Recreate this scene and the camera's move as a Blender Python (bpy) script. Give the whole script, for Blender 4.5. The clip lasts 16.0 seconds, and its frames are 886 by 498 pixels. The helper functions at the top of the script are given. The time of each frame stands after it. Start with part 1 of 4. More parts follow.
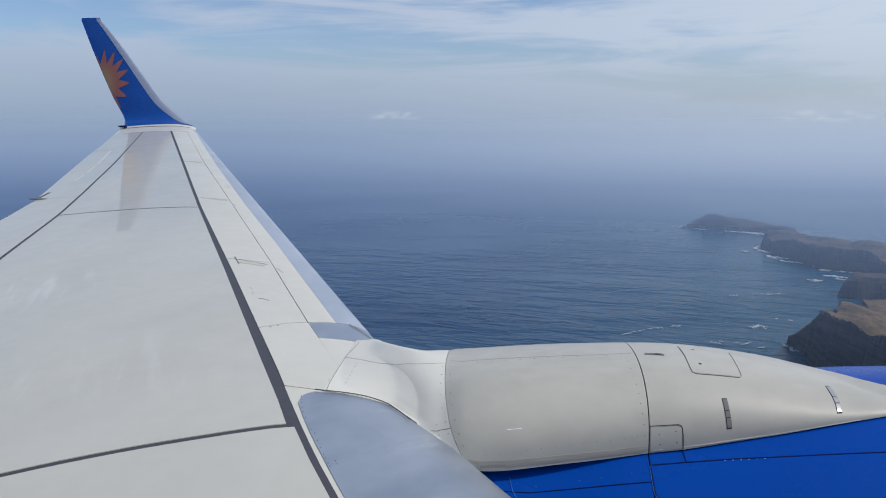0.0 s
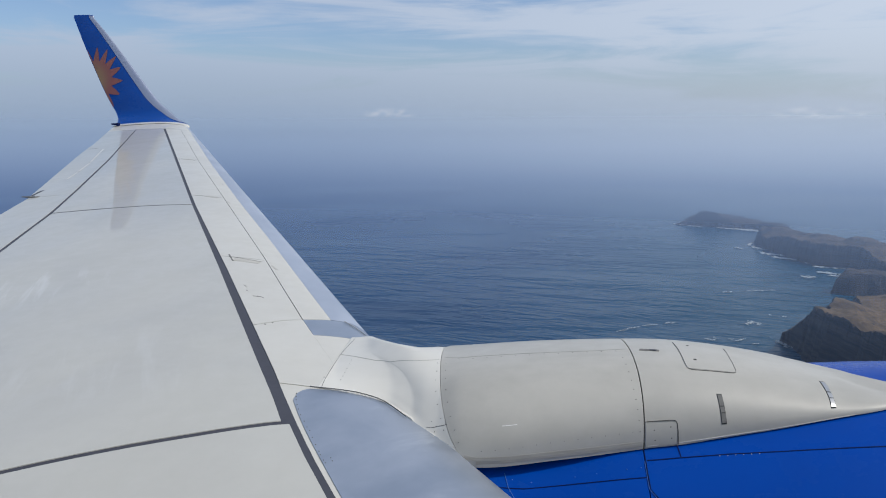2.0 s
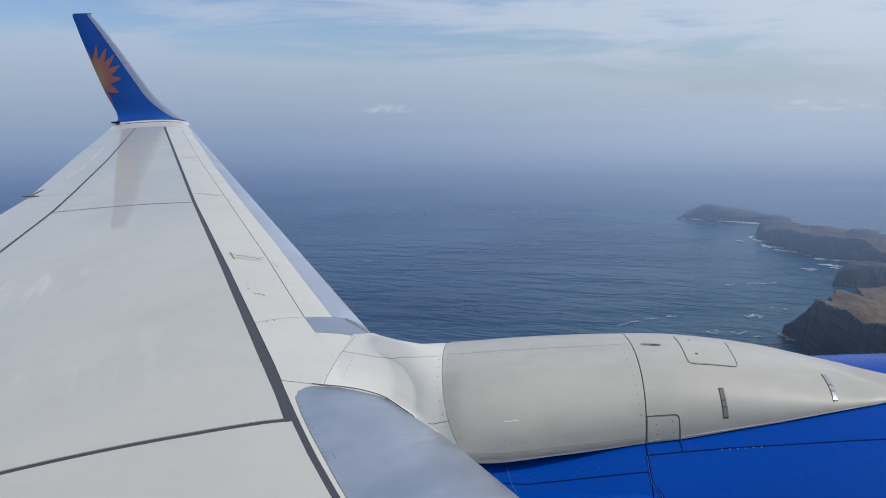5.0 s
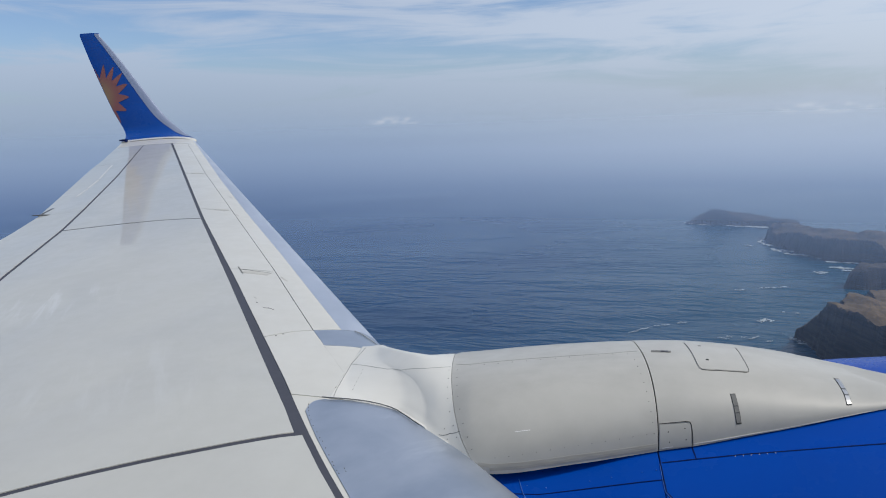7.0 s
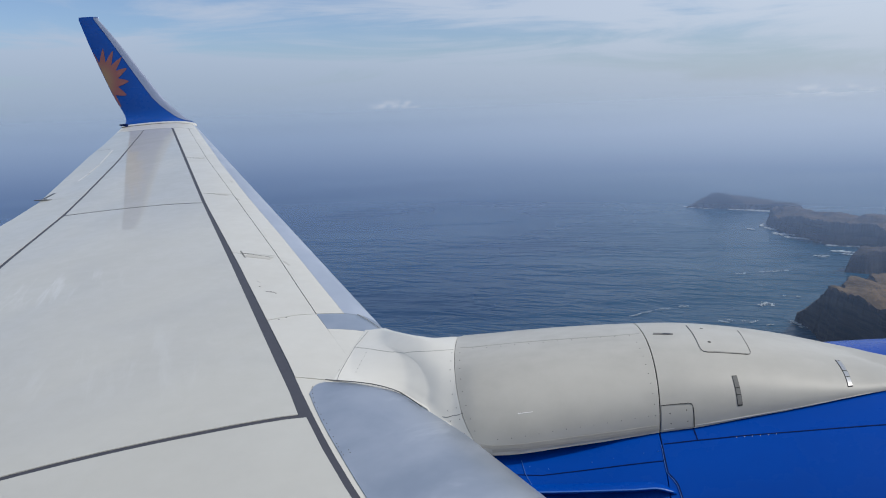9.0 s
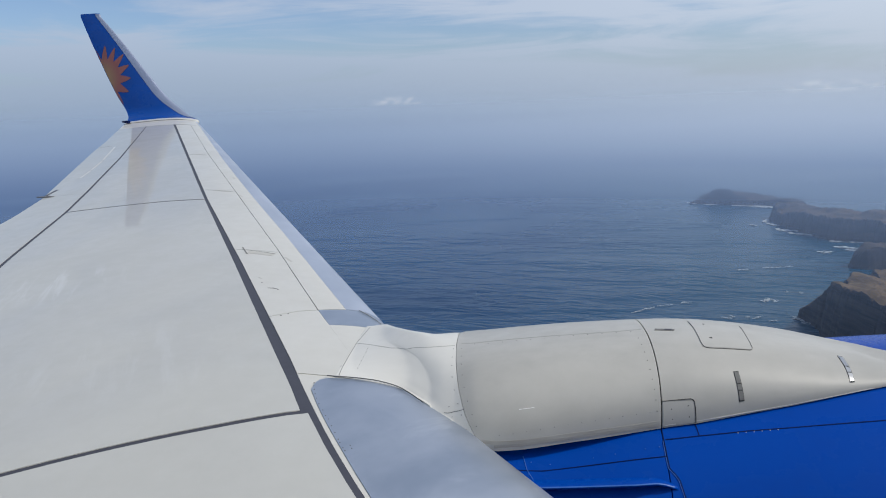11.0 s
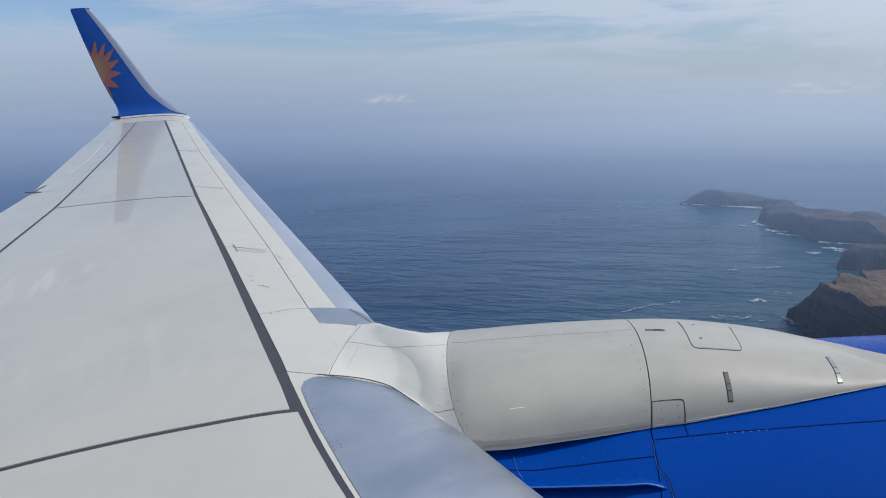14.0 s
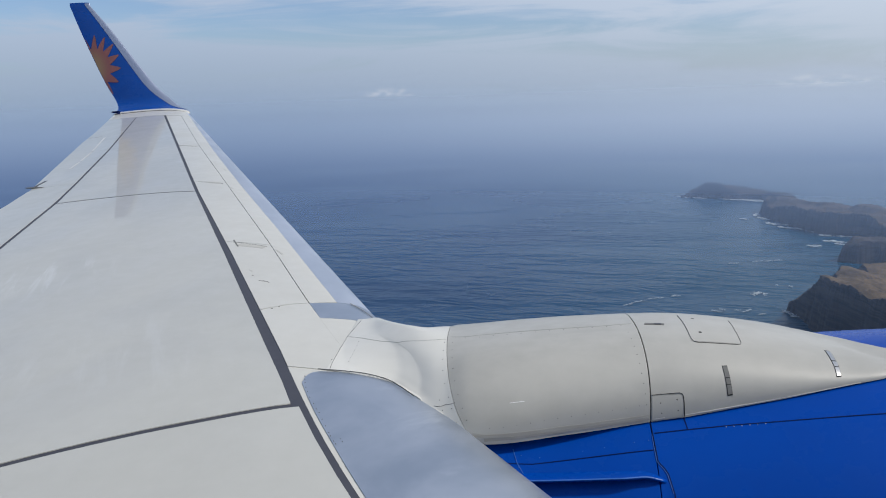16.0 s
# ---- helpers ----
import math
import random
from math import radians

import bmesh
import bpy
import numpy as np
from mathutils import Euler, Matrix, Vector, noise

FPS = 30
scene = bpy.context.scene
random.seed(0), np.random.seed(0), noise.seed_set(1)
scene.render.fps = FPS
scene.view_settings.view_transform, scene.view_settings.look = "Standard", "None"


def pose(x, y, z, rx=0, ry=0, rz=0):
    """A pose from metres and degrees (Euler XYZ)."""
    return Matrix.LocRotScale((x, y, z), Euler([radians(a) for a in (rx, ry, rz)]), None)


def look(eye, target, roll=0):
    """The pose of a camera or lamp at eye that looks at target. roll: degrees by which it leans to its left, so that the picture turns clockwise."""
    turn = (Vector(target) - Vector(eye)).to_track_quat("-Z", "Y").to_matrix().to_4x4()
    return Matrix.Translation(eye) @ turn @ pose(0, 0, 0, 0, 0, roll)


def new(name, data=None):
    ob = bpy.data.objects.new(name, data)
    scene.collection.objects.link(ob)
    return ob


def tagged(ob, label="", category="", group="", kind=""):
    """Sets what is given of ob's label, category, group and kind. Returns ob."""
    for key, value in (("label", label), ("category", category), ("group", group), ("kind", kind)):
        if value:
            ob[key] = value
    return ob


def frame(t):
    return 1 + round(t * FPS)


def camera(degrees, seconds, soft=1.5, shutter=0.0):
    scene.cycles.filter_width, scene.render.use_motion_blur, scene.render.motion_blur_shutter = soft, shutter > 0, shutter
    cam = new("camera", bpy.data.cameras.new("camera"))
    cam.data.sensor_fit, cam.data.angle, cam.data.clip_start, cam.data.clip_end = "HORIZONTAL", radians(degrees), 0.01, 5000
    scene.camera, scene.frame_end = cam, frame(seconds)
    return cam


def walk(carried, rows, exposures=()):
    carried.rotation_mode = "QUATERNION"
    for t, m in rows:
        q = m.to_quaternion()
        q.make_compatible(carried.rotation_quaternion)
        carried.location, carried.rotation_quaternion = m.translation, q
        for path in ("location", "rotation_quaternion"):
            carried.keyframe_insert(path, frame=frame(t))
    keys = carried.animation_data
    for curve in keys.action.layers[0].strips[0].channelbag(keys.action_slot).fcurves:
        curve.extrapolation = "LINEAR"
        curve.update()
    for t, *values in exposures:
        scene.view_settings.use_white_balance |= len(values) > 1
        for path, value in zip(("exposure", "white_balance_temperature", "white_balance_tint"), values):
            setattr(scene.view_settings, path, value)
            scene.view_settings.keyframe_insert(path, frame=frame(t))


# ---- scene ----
cam = camera(63.0, 16.0, soft=1.0)
PATH = (
    (0.0, 0.0295, 1.5960, 1.4879, 80.000, 0.000, 4.523),
    (0.5, 0.0325, 1.5984, 1.4870, 79.343, -0.204, 4.253),
    (1.0, 0.0325, 1.5933, 1.4738, 79.783, -0.154, 4.264),
    (1.5, 0.0331, 1.5983, 1.4753, 79.972, 0.130, 4.378),
    (2.0, 0.0289, 1.5992, 1.4834, 79.803, 0.077, 4.090),
    (2.5, 0.0289, 1.5933, 1.4782, 79.390, -0.018, 3.989),
    (3.0, 0.0331, 1.5935, 1.4766, 78.953, -0.154, 3.769),
    (3.5, 0.0289, 1.6001, 1.4810, 78.641, 0.056, 3.770),
    (6.0, 0.0332, 1.5983, 1.4877, 79.888, 0.985, 4.257),
    (6.5, 0.0357, 1.5981, 1.4873, 79.352, 1.426, 4.252),
    (7.0, 0.0343, 1.5996, 1.4874, 80.284, 1.812, 4.515),
    (7.5, 0.0267, 1.5958, 1.4839, 80.426, 2.165, 4.528),
    (8.0, 0.0333, 1.5970, 1.4836, 79.193, 2.675, 4.479),
    (8.5, 0.0304, 1.5932, 1.4836, 78.971, 2.462, 4.955),
    (9.0, 0.0286, 1.5940, 1.4839, 79.051, 1.960, 4.579),
    (11.5, 0.0329, 1.5940, 1.4820, 78.727, 2.069, 4.772),
    (12.0, 0.0330, 1.5950, 1.4890, 78.678, 1.902, 4.618),
    (12.5, 0.0326, 1.5975, 1.4844, 78.485, 1.903, 4.468),
    (13.0, 0.0341, 1.5949, 1.4889, 78.547, 1.729, 4.309),
    (13.5, 0.0321, 1.5934, 1.4822, 78.597, 1.827, 4.454),
    (14.0, 0.0308, 1.5982, 1.4843, 78.618, 1.541, 4.131),
    (14.5, 0.0321, 1.5948, 1.4882, 78.417, 1.774, 4.304),
    (15.0, 0.0329, 1.5934, 1.4890, 77.995, 2.068, 4.509),
    (15.5, 0.0348, 1.5992, 1.5024, 78.369, 1.679, 4.145),
    (16.0, 0.0343, 1.5924, 1.4891, 78.146, 1.697, 4.150),
)
walk(cam, [(t, pose(*p)) for t, *p in PATH], exposures=[(0.0, 0.0), (16.0, 0.0)])

# the aircraft's own axes: x to its nose, y out along the wing, z up; banked a little in level air
AIRCRAFT = pose(0, 0, 0, -3.349, 1.079, -0.070)
SEA = -450.0

# ---------------------------------------------------------------- sky, sun
SUN_ELEV, SUN_AZ = 49.0, 95.0        # azimuth clockwise from +y
sun_data = bpy.data.lights.new("sun", "SUN")
sun_data.energy, sun_data.angle, sun_data.color = 2.7, radians(0.6), (1.0, 0.95, 0.87)
sun = new("sun", sun_data)
_s = Vector((math.sin(radians(SUN_AZ)) * math.cos(radians(SUN_ELEV)), math.cos(radians(SUN_AZ)) * math.cos(radians(SUN_ELEV)), math.sin(radians(SUN_ELEV))))
sun.matrix_world = look((0, 0, 0), tuple(-_s)) @ Matrix.Identity(4)
sun.location = _s * 60


class Nodes:
    """A small builder for node trees."""

    def __init__(self, tree):
        self.tree = tree
        tree.nodes.clear()

    def add(self, kind, values=None, operation=None, use_clamp=None, interpolation_type=None, data_type=None, blend_type=None):
        n = self.tree.nodes.new(kind)
        if operation:
            n.operation = operation
        if use_clamp:
            n.use_clamp = True
        if interpolation_type:
            n.interpolation_type = interpolation_type
        if data_type:
            n.data_type = data_type
        if blend_type:
            n.blend_type = blend_type
        for key, value in (values or {}).items():
            if isinstance(value, bpy.types.NodeSocket):
                self.tree.links.new(value, n.inputs[key])
            else:
                n.inputs[key].default_value = value
        return n

    def math(self, op, a, b=0.0, c=0.0, clamp=False):
        return self.add("ShaderNodeMath", {0: a, 1: b, 2: c}, operation=op, use_clamp=clamp).outputs[0]

    def range(self, v, a, b, lo=0.0, hi=1.0, smooth=True):
        return self.add("ShaderNodeMapRange", {0: v, 1: a, 2: b, 3: lo, 4: hi}, interpolation_type="SMOOTHSTEP" if smooth else "LINEAR").outputs[0]

    def mix(self, f, a, b, blend="MIX"):
        return self.add("ShaderNodeMix", {0: f, 6: a, 7: b}, data_type="RGBA", blend_type=blend).outputs[2]

    def noise(self, vec, scale, detail=4.0, rough=0.55, dist=0.0):
        return self.add("ShaderNodeTexNoise", {"Vector": vec, "Scale": scale, "Detail": detail, "Roughness": rough, "Distortion": dist}).outputs[0]

    def math_vector(self, vec, by):
        return self.add("ShaderNodeVectorMath", {0: vec, 1: by}, operation="MULTIPLY").outputs[0]

    def turned(self, vec, angle, s):
        """Turned about z first, then scaled along its new axes."""
        return self.scaled(self.scaled(vec, (1, 1, 1), (0, 0, angle)), s)

    def scaled(self, vec, s, turn=(0, 0, 0), move=(0, 0, 0)):
        return self.add("ShaderNodeMapping", {0: vec, 1: move, 2: turn, 3: s}).outputs[0]


def rgb(r, g, b):
    return (r, g, b, 1.0)


world = bpy.data.worlds.new("sky")
scene.world = world
world.use_nodes = True
N = Nodes(world.node_tree)
way = N.add("ShaderNodeTexCoord").outputs["Generated"]
sep = N.add("ShaderNodeSeparateXYZ", {0: way})
up = sep.outputs[2]
nishita = N.add("ShaderNodeTexSky")
nishita.sky_type, nishita.sun_disc = "NISHITA", False
nishita.sun_elevation, nishita.sun_rotation = radians(SUN_ELEV), radians(SUN_AZ)
nishita.altitude, nishita.air_density, nishita.dust_density, nishita.ozone_density = 450.0, 1.0, 1.0, 2.0
clear = N.mix(1.0, nishita.outputs[0], rgb(0.090, 0.097, 0.113), "MULTIPLY")
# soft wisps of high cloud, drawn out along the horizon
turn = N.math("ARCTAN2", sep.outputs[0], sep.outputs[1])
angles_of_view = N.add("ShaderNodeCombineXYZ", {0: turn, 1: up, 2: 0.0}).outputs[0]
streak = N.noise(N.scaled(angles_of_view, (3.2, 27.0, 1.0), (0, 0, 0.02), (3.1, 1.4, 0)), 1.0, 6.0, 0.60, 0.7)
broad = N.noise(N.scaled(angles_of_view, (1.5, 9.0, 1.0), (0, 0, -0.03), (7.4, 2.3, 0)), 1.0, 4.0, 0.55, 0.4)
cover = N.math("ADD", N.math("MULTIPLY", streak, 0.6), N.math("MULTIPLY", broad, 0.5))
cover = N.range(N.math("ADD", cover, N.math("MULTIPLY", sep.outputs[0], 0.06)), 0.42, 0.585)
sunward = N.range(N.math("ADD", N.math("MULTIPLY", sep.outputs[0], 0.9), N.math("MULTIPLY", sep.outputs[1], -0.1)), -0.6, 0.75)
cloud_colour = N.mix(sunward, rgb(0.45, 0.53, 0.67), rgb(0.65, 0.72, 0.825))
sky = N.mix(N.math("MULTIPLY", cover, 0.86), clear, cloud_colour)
# the pale band of haze on the horizon
band = N.mix(sunward, rgb(0.295, 0.385, 0.525), rgb(0.455, 0.527, 0.635))
sky = N.mix(N.range(up, 0.13, -0.005, 0.0, 0.90), sky, band)
# two rows of small far cumulus over the haze
puff = N.noise(N.scaled(way, (46, 46, 120)), 1.0, 5.0, 0.6)
near_a = N.math("MULTIPLY", N.range(turn, -0.190, -0.172), N.range(turn, -0.108, -0.122))
near_b = N.math("MULTIPLY", N.range(turn, 0.34, 0.38), N.range(turn, 0.47, 0.43))
level_a = N.math("MULTIPLY", N.range(up, 0.002, 0.005), N.range(up, 0.016, 0.009))
level_b = N.math("MULTIPLY", N.range(up, -0.006, 0.002), N.range(up, 0.018, 0.008))
mask = N.math("ADD", N.math("MULTIPLY", near_a, level_a), N.math("MULTIPLY", near_b, level_b))
sky = N.mix(N.math("MULTIPLY", N.math("MULTIPLY", N.range(puff, 0.45, 0.60), mask), 0.60), sky, rgb(0.66, 0.70, 0.77))
# under the horizon, past the end of the clear view: hazy water
below = N.mix(N.range(up, -0.09, 0.0), N.mix(sunward, rgb(0.075, 0.13, 0.235), rgb(0.12, 0.185, 0.29)), band)
# the faint line of the sea's horizon, lost in the glare on the sun's side
below = N.mix(N.math("MULTIPLY", N.range(up, -0.008, -0.016), N.range(sunward, 0.75, 0.25, 0.0, 0.22)), below, rgb(0.16, 0.22, 0.34))
deep = N.mix(N.range(up, -0.5, -0.12), rgb(0.03, 0.06, 0.12), below)
sky = N.mix(N.range(up, -0.004, 0.004), deep, sky)
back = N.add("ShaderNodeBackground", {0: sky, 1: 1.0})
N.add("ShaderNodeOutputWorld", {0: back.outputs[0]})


# ---------------------------------------------------------------- materials
def surface(name, build):
    m = bpy.data.materials.new(name)
    m.use_nodes = True
    n = Nodes(m.node_tree)
    bsdf = n.add("ShaderNodeBsdfPrincipled")
    where = n.add("ShaderNodeTexCoord").outputs["Object"]
    build(n, bsdf, where)
    n.add("ShaderNodeOutputMaterial", {0: bsdf.outputs[0]})
    return m


def put(n, bsdf, **values):
    for key, value in values.items():
        key = {"colour": "Base Color", "rough": "Roughness", "metal": "Metallic", "normal": "Normal", "coat": "Coat Weight", "coat_rough": "Coat Roughness", "spec": "Specular IOR Level"}[key]
        if isinstance(value, bpy.types.NodeSocket):
            n.tree.links.new(value, bsdf.inputs[key])
        else:
            bsdf.inputs[key].default_value = value


def bump(n, height, strength, distance):
    return n.add("ShaderNodeBump", {"Strength": strength, "Distance": distance, "Height": height}).outputs[0]


def paint(name, colour, rough, coat, dirt=0.06, streak_dir=(0.35, 2.2, 1.0), spec=0.5, smears=0.0):
    """Aircraft paint: a smooth coat, faintly wavy, with streaks of weathering."""
    def build(n, b, where):
        fine = n.noise(where, 9.0, 5.0, 0.6)
        run = n.noise(n.scaled(where, streak_dir), 2.2, 5.0, 0.6, 0.4)
        wear = n.math("ADD", n.math("MULTIPLY", fine, 0.35), n.math("MULTIPLY", run, 0.65))
        dark = rgb(*[c * (1 - 2.4 * dirt) for c in colour])
        light = rgb(*[min(c * (1 + dirt), 0.95) for c in colour])
        col = n.mix(n.range(wear, 0.3, 0.7), dark, light)
        if smears:
            rub = n.noise(n.turned(where, -0.41, (13.0, 1.5, 1.0)), 1.0, 4.0, 0.6, 0.35)
            area = 0.0
            for cx, cy, reach, much in ((-2.72, 5.60, 0.55, 1.0), (-1.60, 4.45, 0.60, 0.38), (-2.1, 4.3, 0.35, 0.32)):
                area = n.math("ADD", area, n.range(n.add("ShaderNodeVectorMath", {0: n.math_vector(where, (1, 1, 0)), 1: (cx, cy, 0)}, operation="DISTANCE").outputs["Value"], reach, reach * 0.3, 0.0, much))
            mask = n.math("MULTIPLY", n.range(rub, 0.50, 0.72), area, clamp=True)
            col = n.mix(n.math("MULTIPLY", mask, smears), col, rgb(0.60, 0.61, 0.60))
        r = n.range(wear, 0.3, 0.7, rough * 1.25, rough * 0.8)
        wave = n.noise(where, 1.6, 2.0, 0.5)
        put(n, b, colour=col, rough=r, coat=coat, coat_rough=0.03, spec=spec, normal=bump(n, wave, 0.006, 0.02))
    return surface(name, build)


wing_grey = paint("wing_grey_paint", (0.468, 0.465, 0.430), 0.45, 0.5, 0.018, (0.9, 0.5, 1.0), 0.5, 0.55)
slat_white = paint("white_leading_edge_paint", (0.555, 0.545, 0.50), 0.42, 0.25, 0.02, (0.7, 0.5, 1.0))
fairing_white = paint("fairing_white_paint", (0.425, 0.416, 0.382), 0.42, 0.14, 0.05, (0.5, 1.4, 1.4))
# the fairing's white, lightened to paint in the sun on the wing root fillet
sunlit_white = paint("sunlit_white_paint", (0.63, 0.62, 0.575), 0.42, 0.15, 0.02, (0.5, 1.4, 1.4))
cowl_blue = paint("gloss_blue_paint", (0.000, 0.054, 0.345), 0.28, 0.0, 0.03, (0.5, 1.4, 1.4), 0.08)
tail_blue = paint("winglet_blue_paint", (0.000, 0.058, 0.30), 0.3, 0.15, 0.04, (0.35, 2.2, 1.0), 0.28)
sealant = surface("dark_sealant", lambda n, b, w: put(n, b, colour=n.mix(n.noise(w, 30, 4), rgb(0.036, 0.038, 0.052), rgb(0.056, 0.058, 0.075)), rough=0.6))
seam_black = surface("seam_shadow_gap", lambda n, b, w: put(n, b, colour=n.mix(n.noise(w, 40, 3), rgb(0.03, 0.03, 0.032), rgb(0.06, 0.06, 0.06)), rough=0.9, spec=0.15))
seam_blue = surface("dark_blue_joint", lambda n, b, w: put(n, b, colour=n.mix(n.noise(w, 40, 3), rgb(0.002, 0.008, 0.05), rgb(0.004, 0.014, 0.08)), rough=0.9, spec=0.1))
# near-white that paints a small glint of sun on the fairing
glint_white = paint("painted_glint", (0.85, 0.85, 0.82), 0.2, 0.5, 0.02)
grime = surface("tan_grime", lambda n, b, w: put(n, b, colour=n.mix(n.noise(n.scaled(w, (3, 20, 20)), 3, 5), rgb(0.27, 0.255, 0.22), rgb(0.39, 0.38, 0.35)), rough=0.6))
dust = surface("thin_brown_dust", lambda n, b, w: put(n, b, colour=n.mix(n.noise(n.scaled(w, (3, 20, 20)), 3, 5), rgb(0.30, 0.28, 0.235), rgb(0.42, 0.41, 0.375)), rough=0.6))
smear = surface("grey_smear", lambda n, b, w: put(n, b, colour=n.mix(n.noise(w, 12, 4), rgb(0.34, 0.33, 0.30), rgb(0.50, 0.49, 0.455)), rough=0.6))
hairline = surface("hairline_grey", lambda n, b, w: put(n, b, colour=n.mix(n.noise(w, 60, 3), rgb(0.34, 0.34, 0.33), rgb(0.44, 0.44, 0.42)), rough=0.7, spec=0.2))
rivet_grey = surface("rivet_grey", lambda n, b, w: put(n, b, colour=n.mix(n.noise(w, 60, 3), rgb(0.12, 0.12, 0.12), rgb(0.22, 0.22, 0.21)), rough=0.7, spec=0.2))


def build_metal(n, b, where):
    cloudy = n.noise(n.turned(where, 0.5, (1.5, 1.0, 1.0)), 2.2, 4.0, 0.55, 0.3)
    # pale patches that paint cloud reflections into the metal
    cloud_shine = n.noise(n.turned(where, 0.5, (5.5, 2.6, 1.0)), 1.0, 4.0, 0.6, 0.4)
    fine = n.noise(where, 60.0, 3.0)
    dull = n.mix(n.range(cloudy, 0.3, 0.7), rgb(0.33, 0.38, 0.46), rgb(0.46, 0.505, 0.58))
    put(n, b, colour=n.mix(n.math("MULTIPLY", n.range(cloud_shine, 0.54, 0.76), n.range(cloudy, 0.44, 0.60, 0.10, 0.85)), dull, rgb(0.60, 0.64, 0.70)), metal=0.75,
        rough=n.math("ADD", n.range(cloudy, 0.3, 0.75, 0.30, 0.40), n.math("MULTIPLY", fine, 0.06)), normal=bump(n, n.noise(where, 5.0, 2.0), 0.05, 0.02))


bare_metal = surface("bare_aluminium", build_metal)


def build_bright(n, b, where):
    smear_ = n.noise(n.scaled(where, (1.0, 0.6, 1.0)), 2.0, 5.0, 0.6, 0.6)
    put(n, b, colour=n.mix(n.range(smear_, 0.3, 0.7), rgb(0.47, 0.51, 0.59), rgb(0.57, 0.61, 0.69)), metal=0.65, rough=n.range(smear_, 0.3, 0.75, 0.32, 0.42))


polished_metal = surface("pale_polished_metal", build_bright)
strip_metal = surface("dull_lavender_metal", lambda n, b, w: put(n, b, colour=n.mix(n.noise(n.scaled(w, (1, 1, 3)), 3, 4), rgb(0.26, 0.30, 0.40), rgb(0.34, 0.38, 0.49)), rough=0.4, metal=0.6))
latch_steel = surface("latch_steel", lambda n, b, w: put(n, b, colour=n.mix(n.noise(w, 50, 3), rgb(0.42, 0.42, 0.42), rgb(0.62, 0.62, 0.62)), rough=0.3, metal=0.9))


def build_emblem(n, b, where):
    """A painted sun that runs from amber at its heart to orange at the tips of its flames."""
    off = n.add("ShaderNodeVectorMath", {0: n.math_vector(where, (1.0, 0.0, 0.82)), 1: (-9.02, 0.0, 3.13 * 0.82)}, operation="DISTANCE").outputs["Value"]
    tint = n.mix(n.range(off, 0.16, 0.50), rgb(0.28, 0.175, 0.080), rgb(0.25, 0.080, 0.066))
    put(n, b, colour=n.mix(n.range(n.noise(where, 14.0, 4.0), 0.3, 0.7, 0.0, 0.12), tint, rgb(0.20, 0.08, 0.08)), rough=0.35, coat=0.25, coat_rough=0.05)


sun_paint = surface("emblem_sun_paint", build_emblem)


def build_water(n, b, where):
    near = n.noise(n.turned(where, 0.27, (0.0075, 0.025, 1.0)), 1.0, 2.6, 0.5, 0.8)
    swell = n.noise(n.turned(where, 0.15, (0.0026, 0.009, 1.0)), 1.0, 3.0, 0.5, 0.5)
    chop = n.noise(n.turned(where, 0.35, (0.045, 0.11, 1.0)), 1.0, 3.0, 0.55)
    gusts = n.range(n.noise(n.scaled(where, (0.0021, 0.0042, 1.0), (0, 0, 0.3)), 1.0, 3.0, 0.55), 0.36, 0.64, 0.35, 1.15)
    wide = n.noise(n.scaled(where, (0.0011, 0.0016, 1.0)), 1.0, 3.0, 0.5)
    crests = n.math("MULTIPLY", n.math("ADD", n.math("MULTIPLY", near, 18.0), n.math("MULTIPLY", chop, 2.2)), gusts)
    hgt = n.math("ADD", crests, n.math("MULTIPLY", swell, 12.0))
    far_off = n.range(n.add("ShaderNodeVectorMath", {0: where}, operation="LENGTH").outputs["Value"], 1500.0, 3600.0, 0.75, 0.22)
    deep_water = n.mix(n.range(wide, 0.3, 0.7), rgb(0.001, 0.030, 0.090), rgb(0.003, 0.044, 0.112))
    shallows = n.range(n.math("ADD", n.add("ShaderNodeSeparateXYZ", {0: where}).outputs[0], n.math("MULTIPLY", wide, 500.0)), 150.0, 1000.0)
    put(n, b, colour=n.mix(shallows, deep_water, rgb(0.003, 0.050, 0.100)), rough=n.range(wide, 0.3, 0.7, 0.30, 0.22), spec=0.26, normal=bump(n, hgt, far_off, 1.0))
    b.inputs["IOR"].default_value = 1.33


water = surface("sea_water", build_water)


def build_rock(n, b, where, green=1.0):
    geo = n.add("ShaderNodeNewGeometry")
    steep = n.add("ShaderNodeSeparateXYZ", {0: geo.outputs["Normal"]}).outputs[2]
    big = n.noise(where, 0.012, 6.0, 0.6)
    strata = n.noise(n.scaled(where, (0.01, 0.01, 0.16)), 1.0, 5.0, 0.6, 0.6)
    fine = n.noise(where, 0.12, 6.0, 0.65)
    rock = n.mix(n.range(strata, 0.35, 0.65), rgb(0.028, 0.028, 0.034), rgb(0.058, 0.052, 0.053))
    grass = n.mix(n.range(big, 0.35, 0.65), rgb(0.150, 0.108, 0.066), rgb(0.070, 0.054, 0.038))
    grass = n.mix(n.range(fine, 0.50, 0.80), grass, rgb(0.18, 0.135, 0.088))
    f = n.math("MULTIPLY", n.range(steep, 0.66, 0.86), n.range(n.math("ADD", big, n.math("MULTIPLY", fine, 0.5)), 0.5, 0.75, 0.45, 1.0))
    put(n, b, colour=n.mix(n.math("MULTIPLY", f, green), rock, grass), rough=0.95, spec=0.08, normal=bump(n, n.math("ADD", fine, n.math("MULTIPLY", strata, 0.7)), 0.3, 2.5))


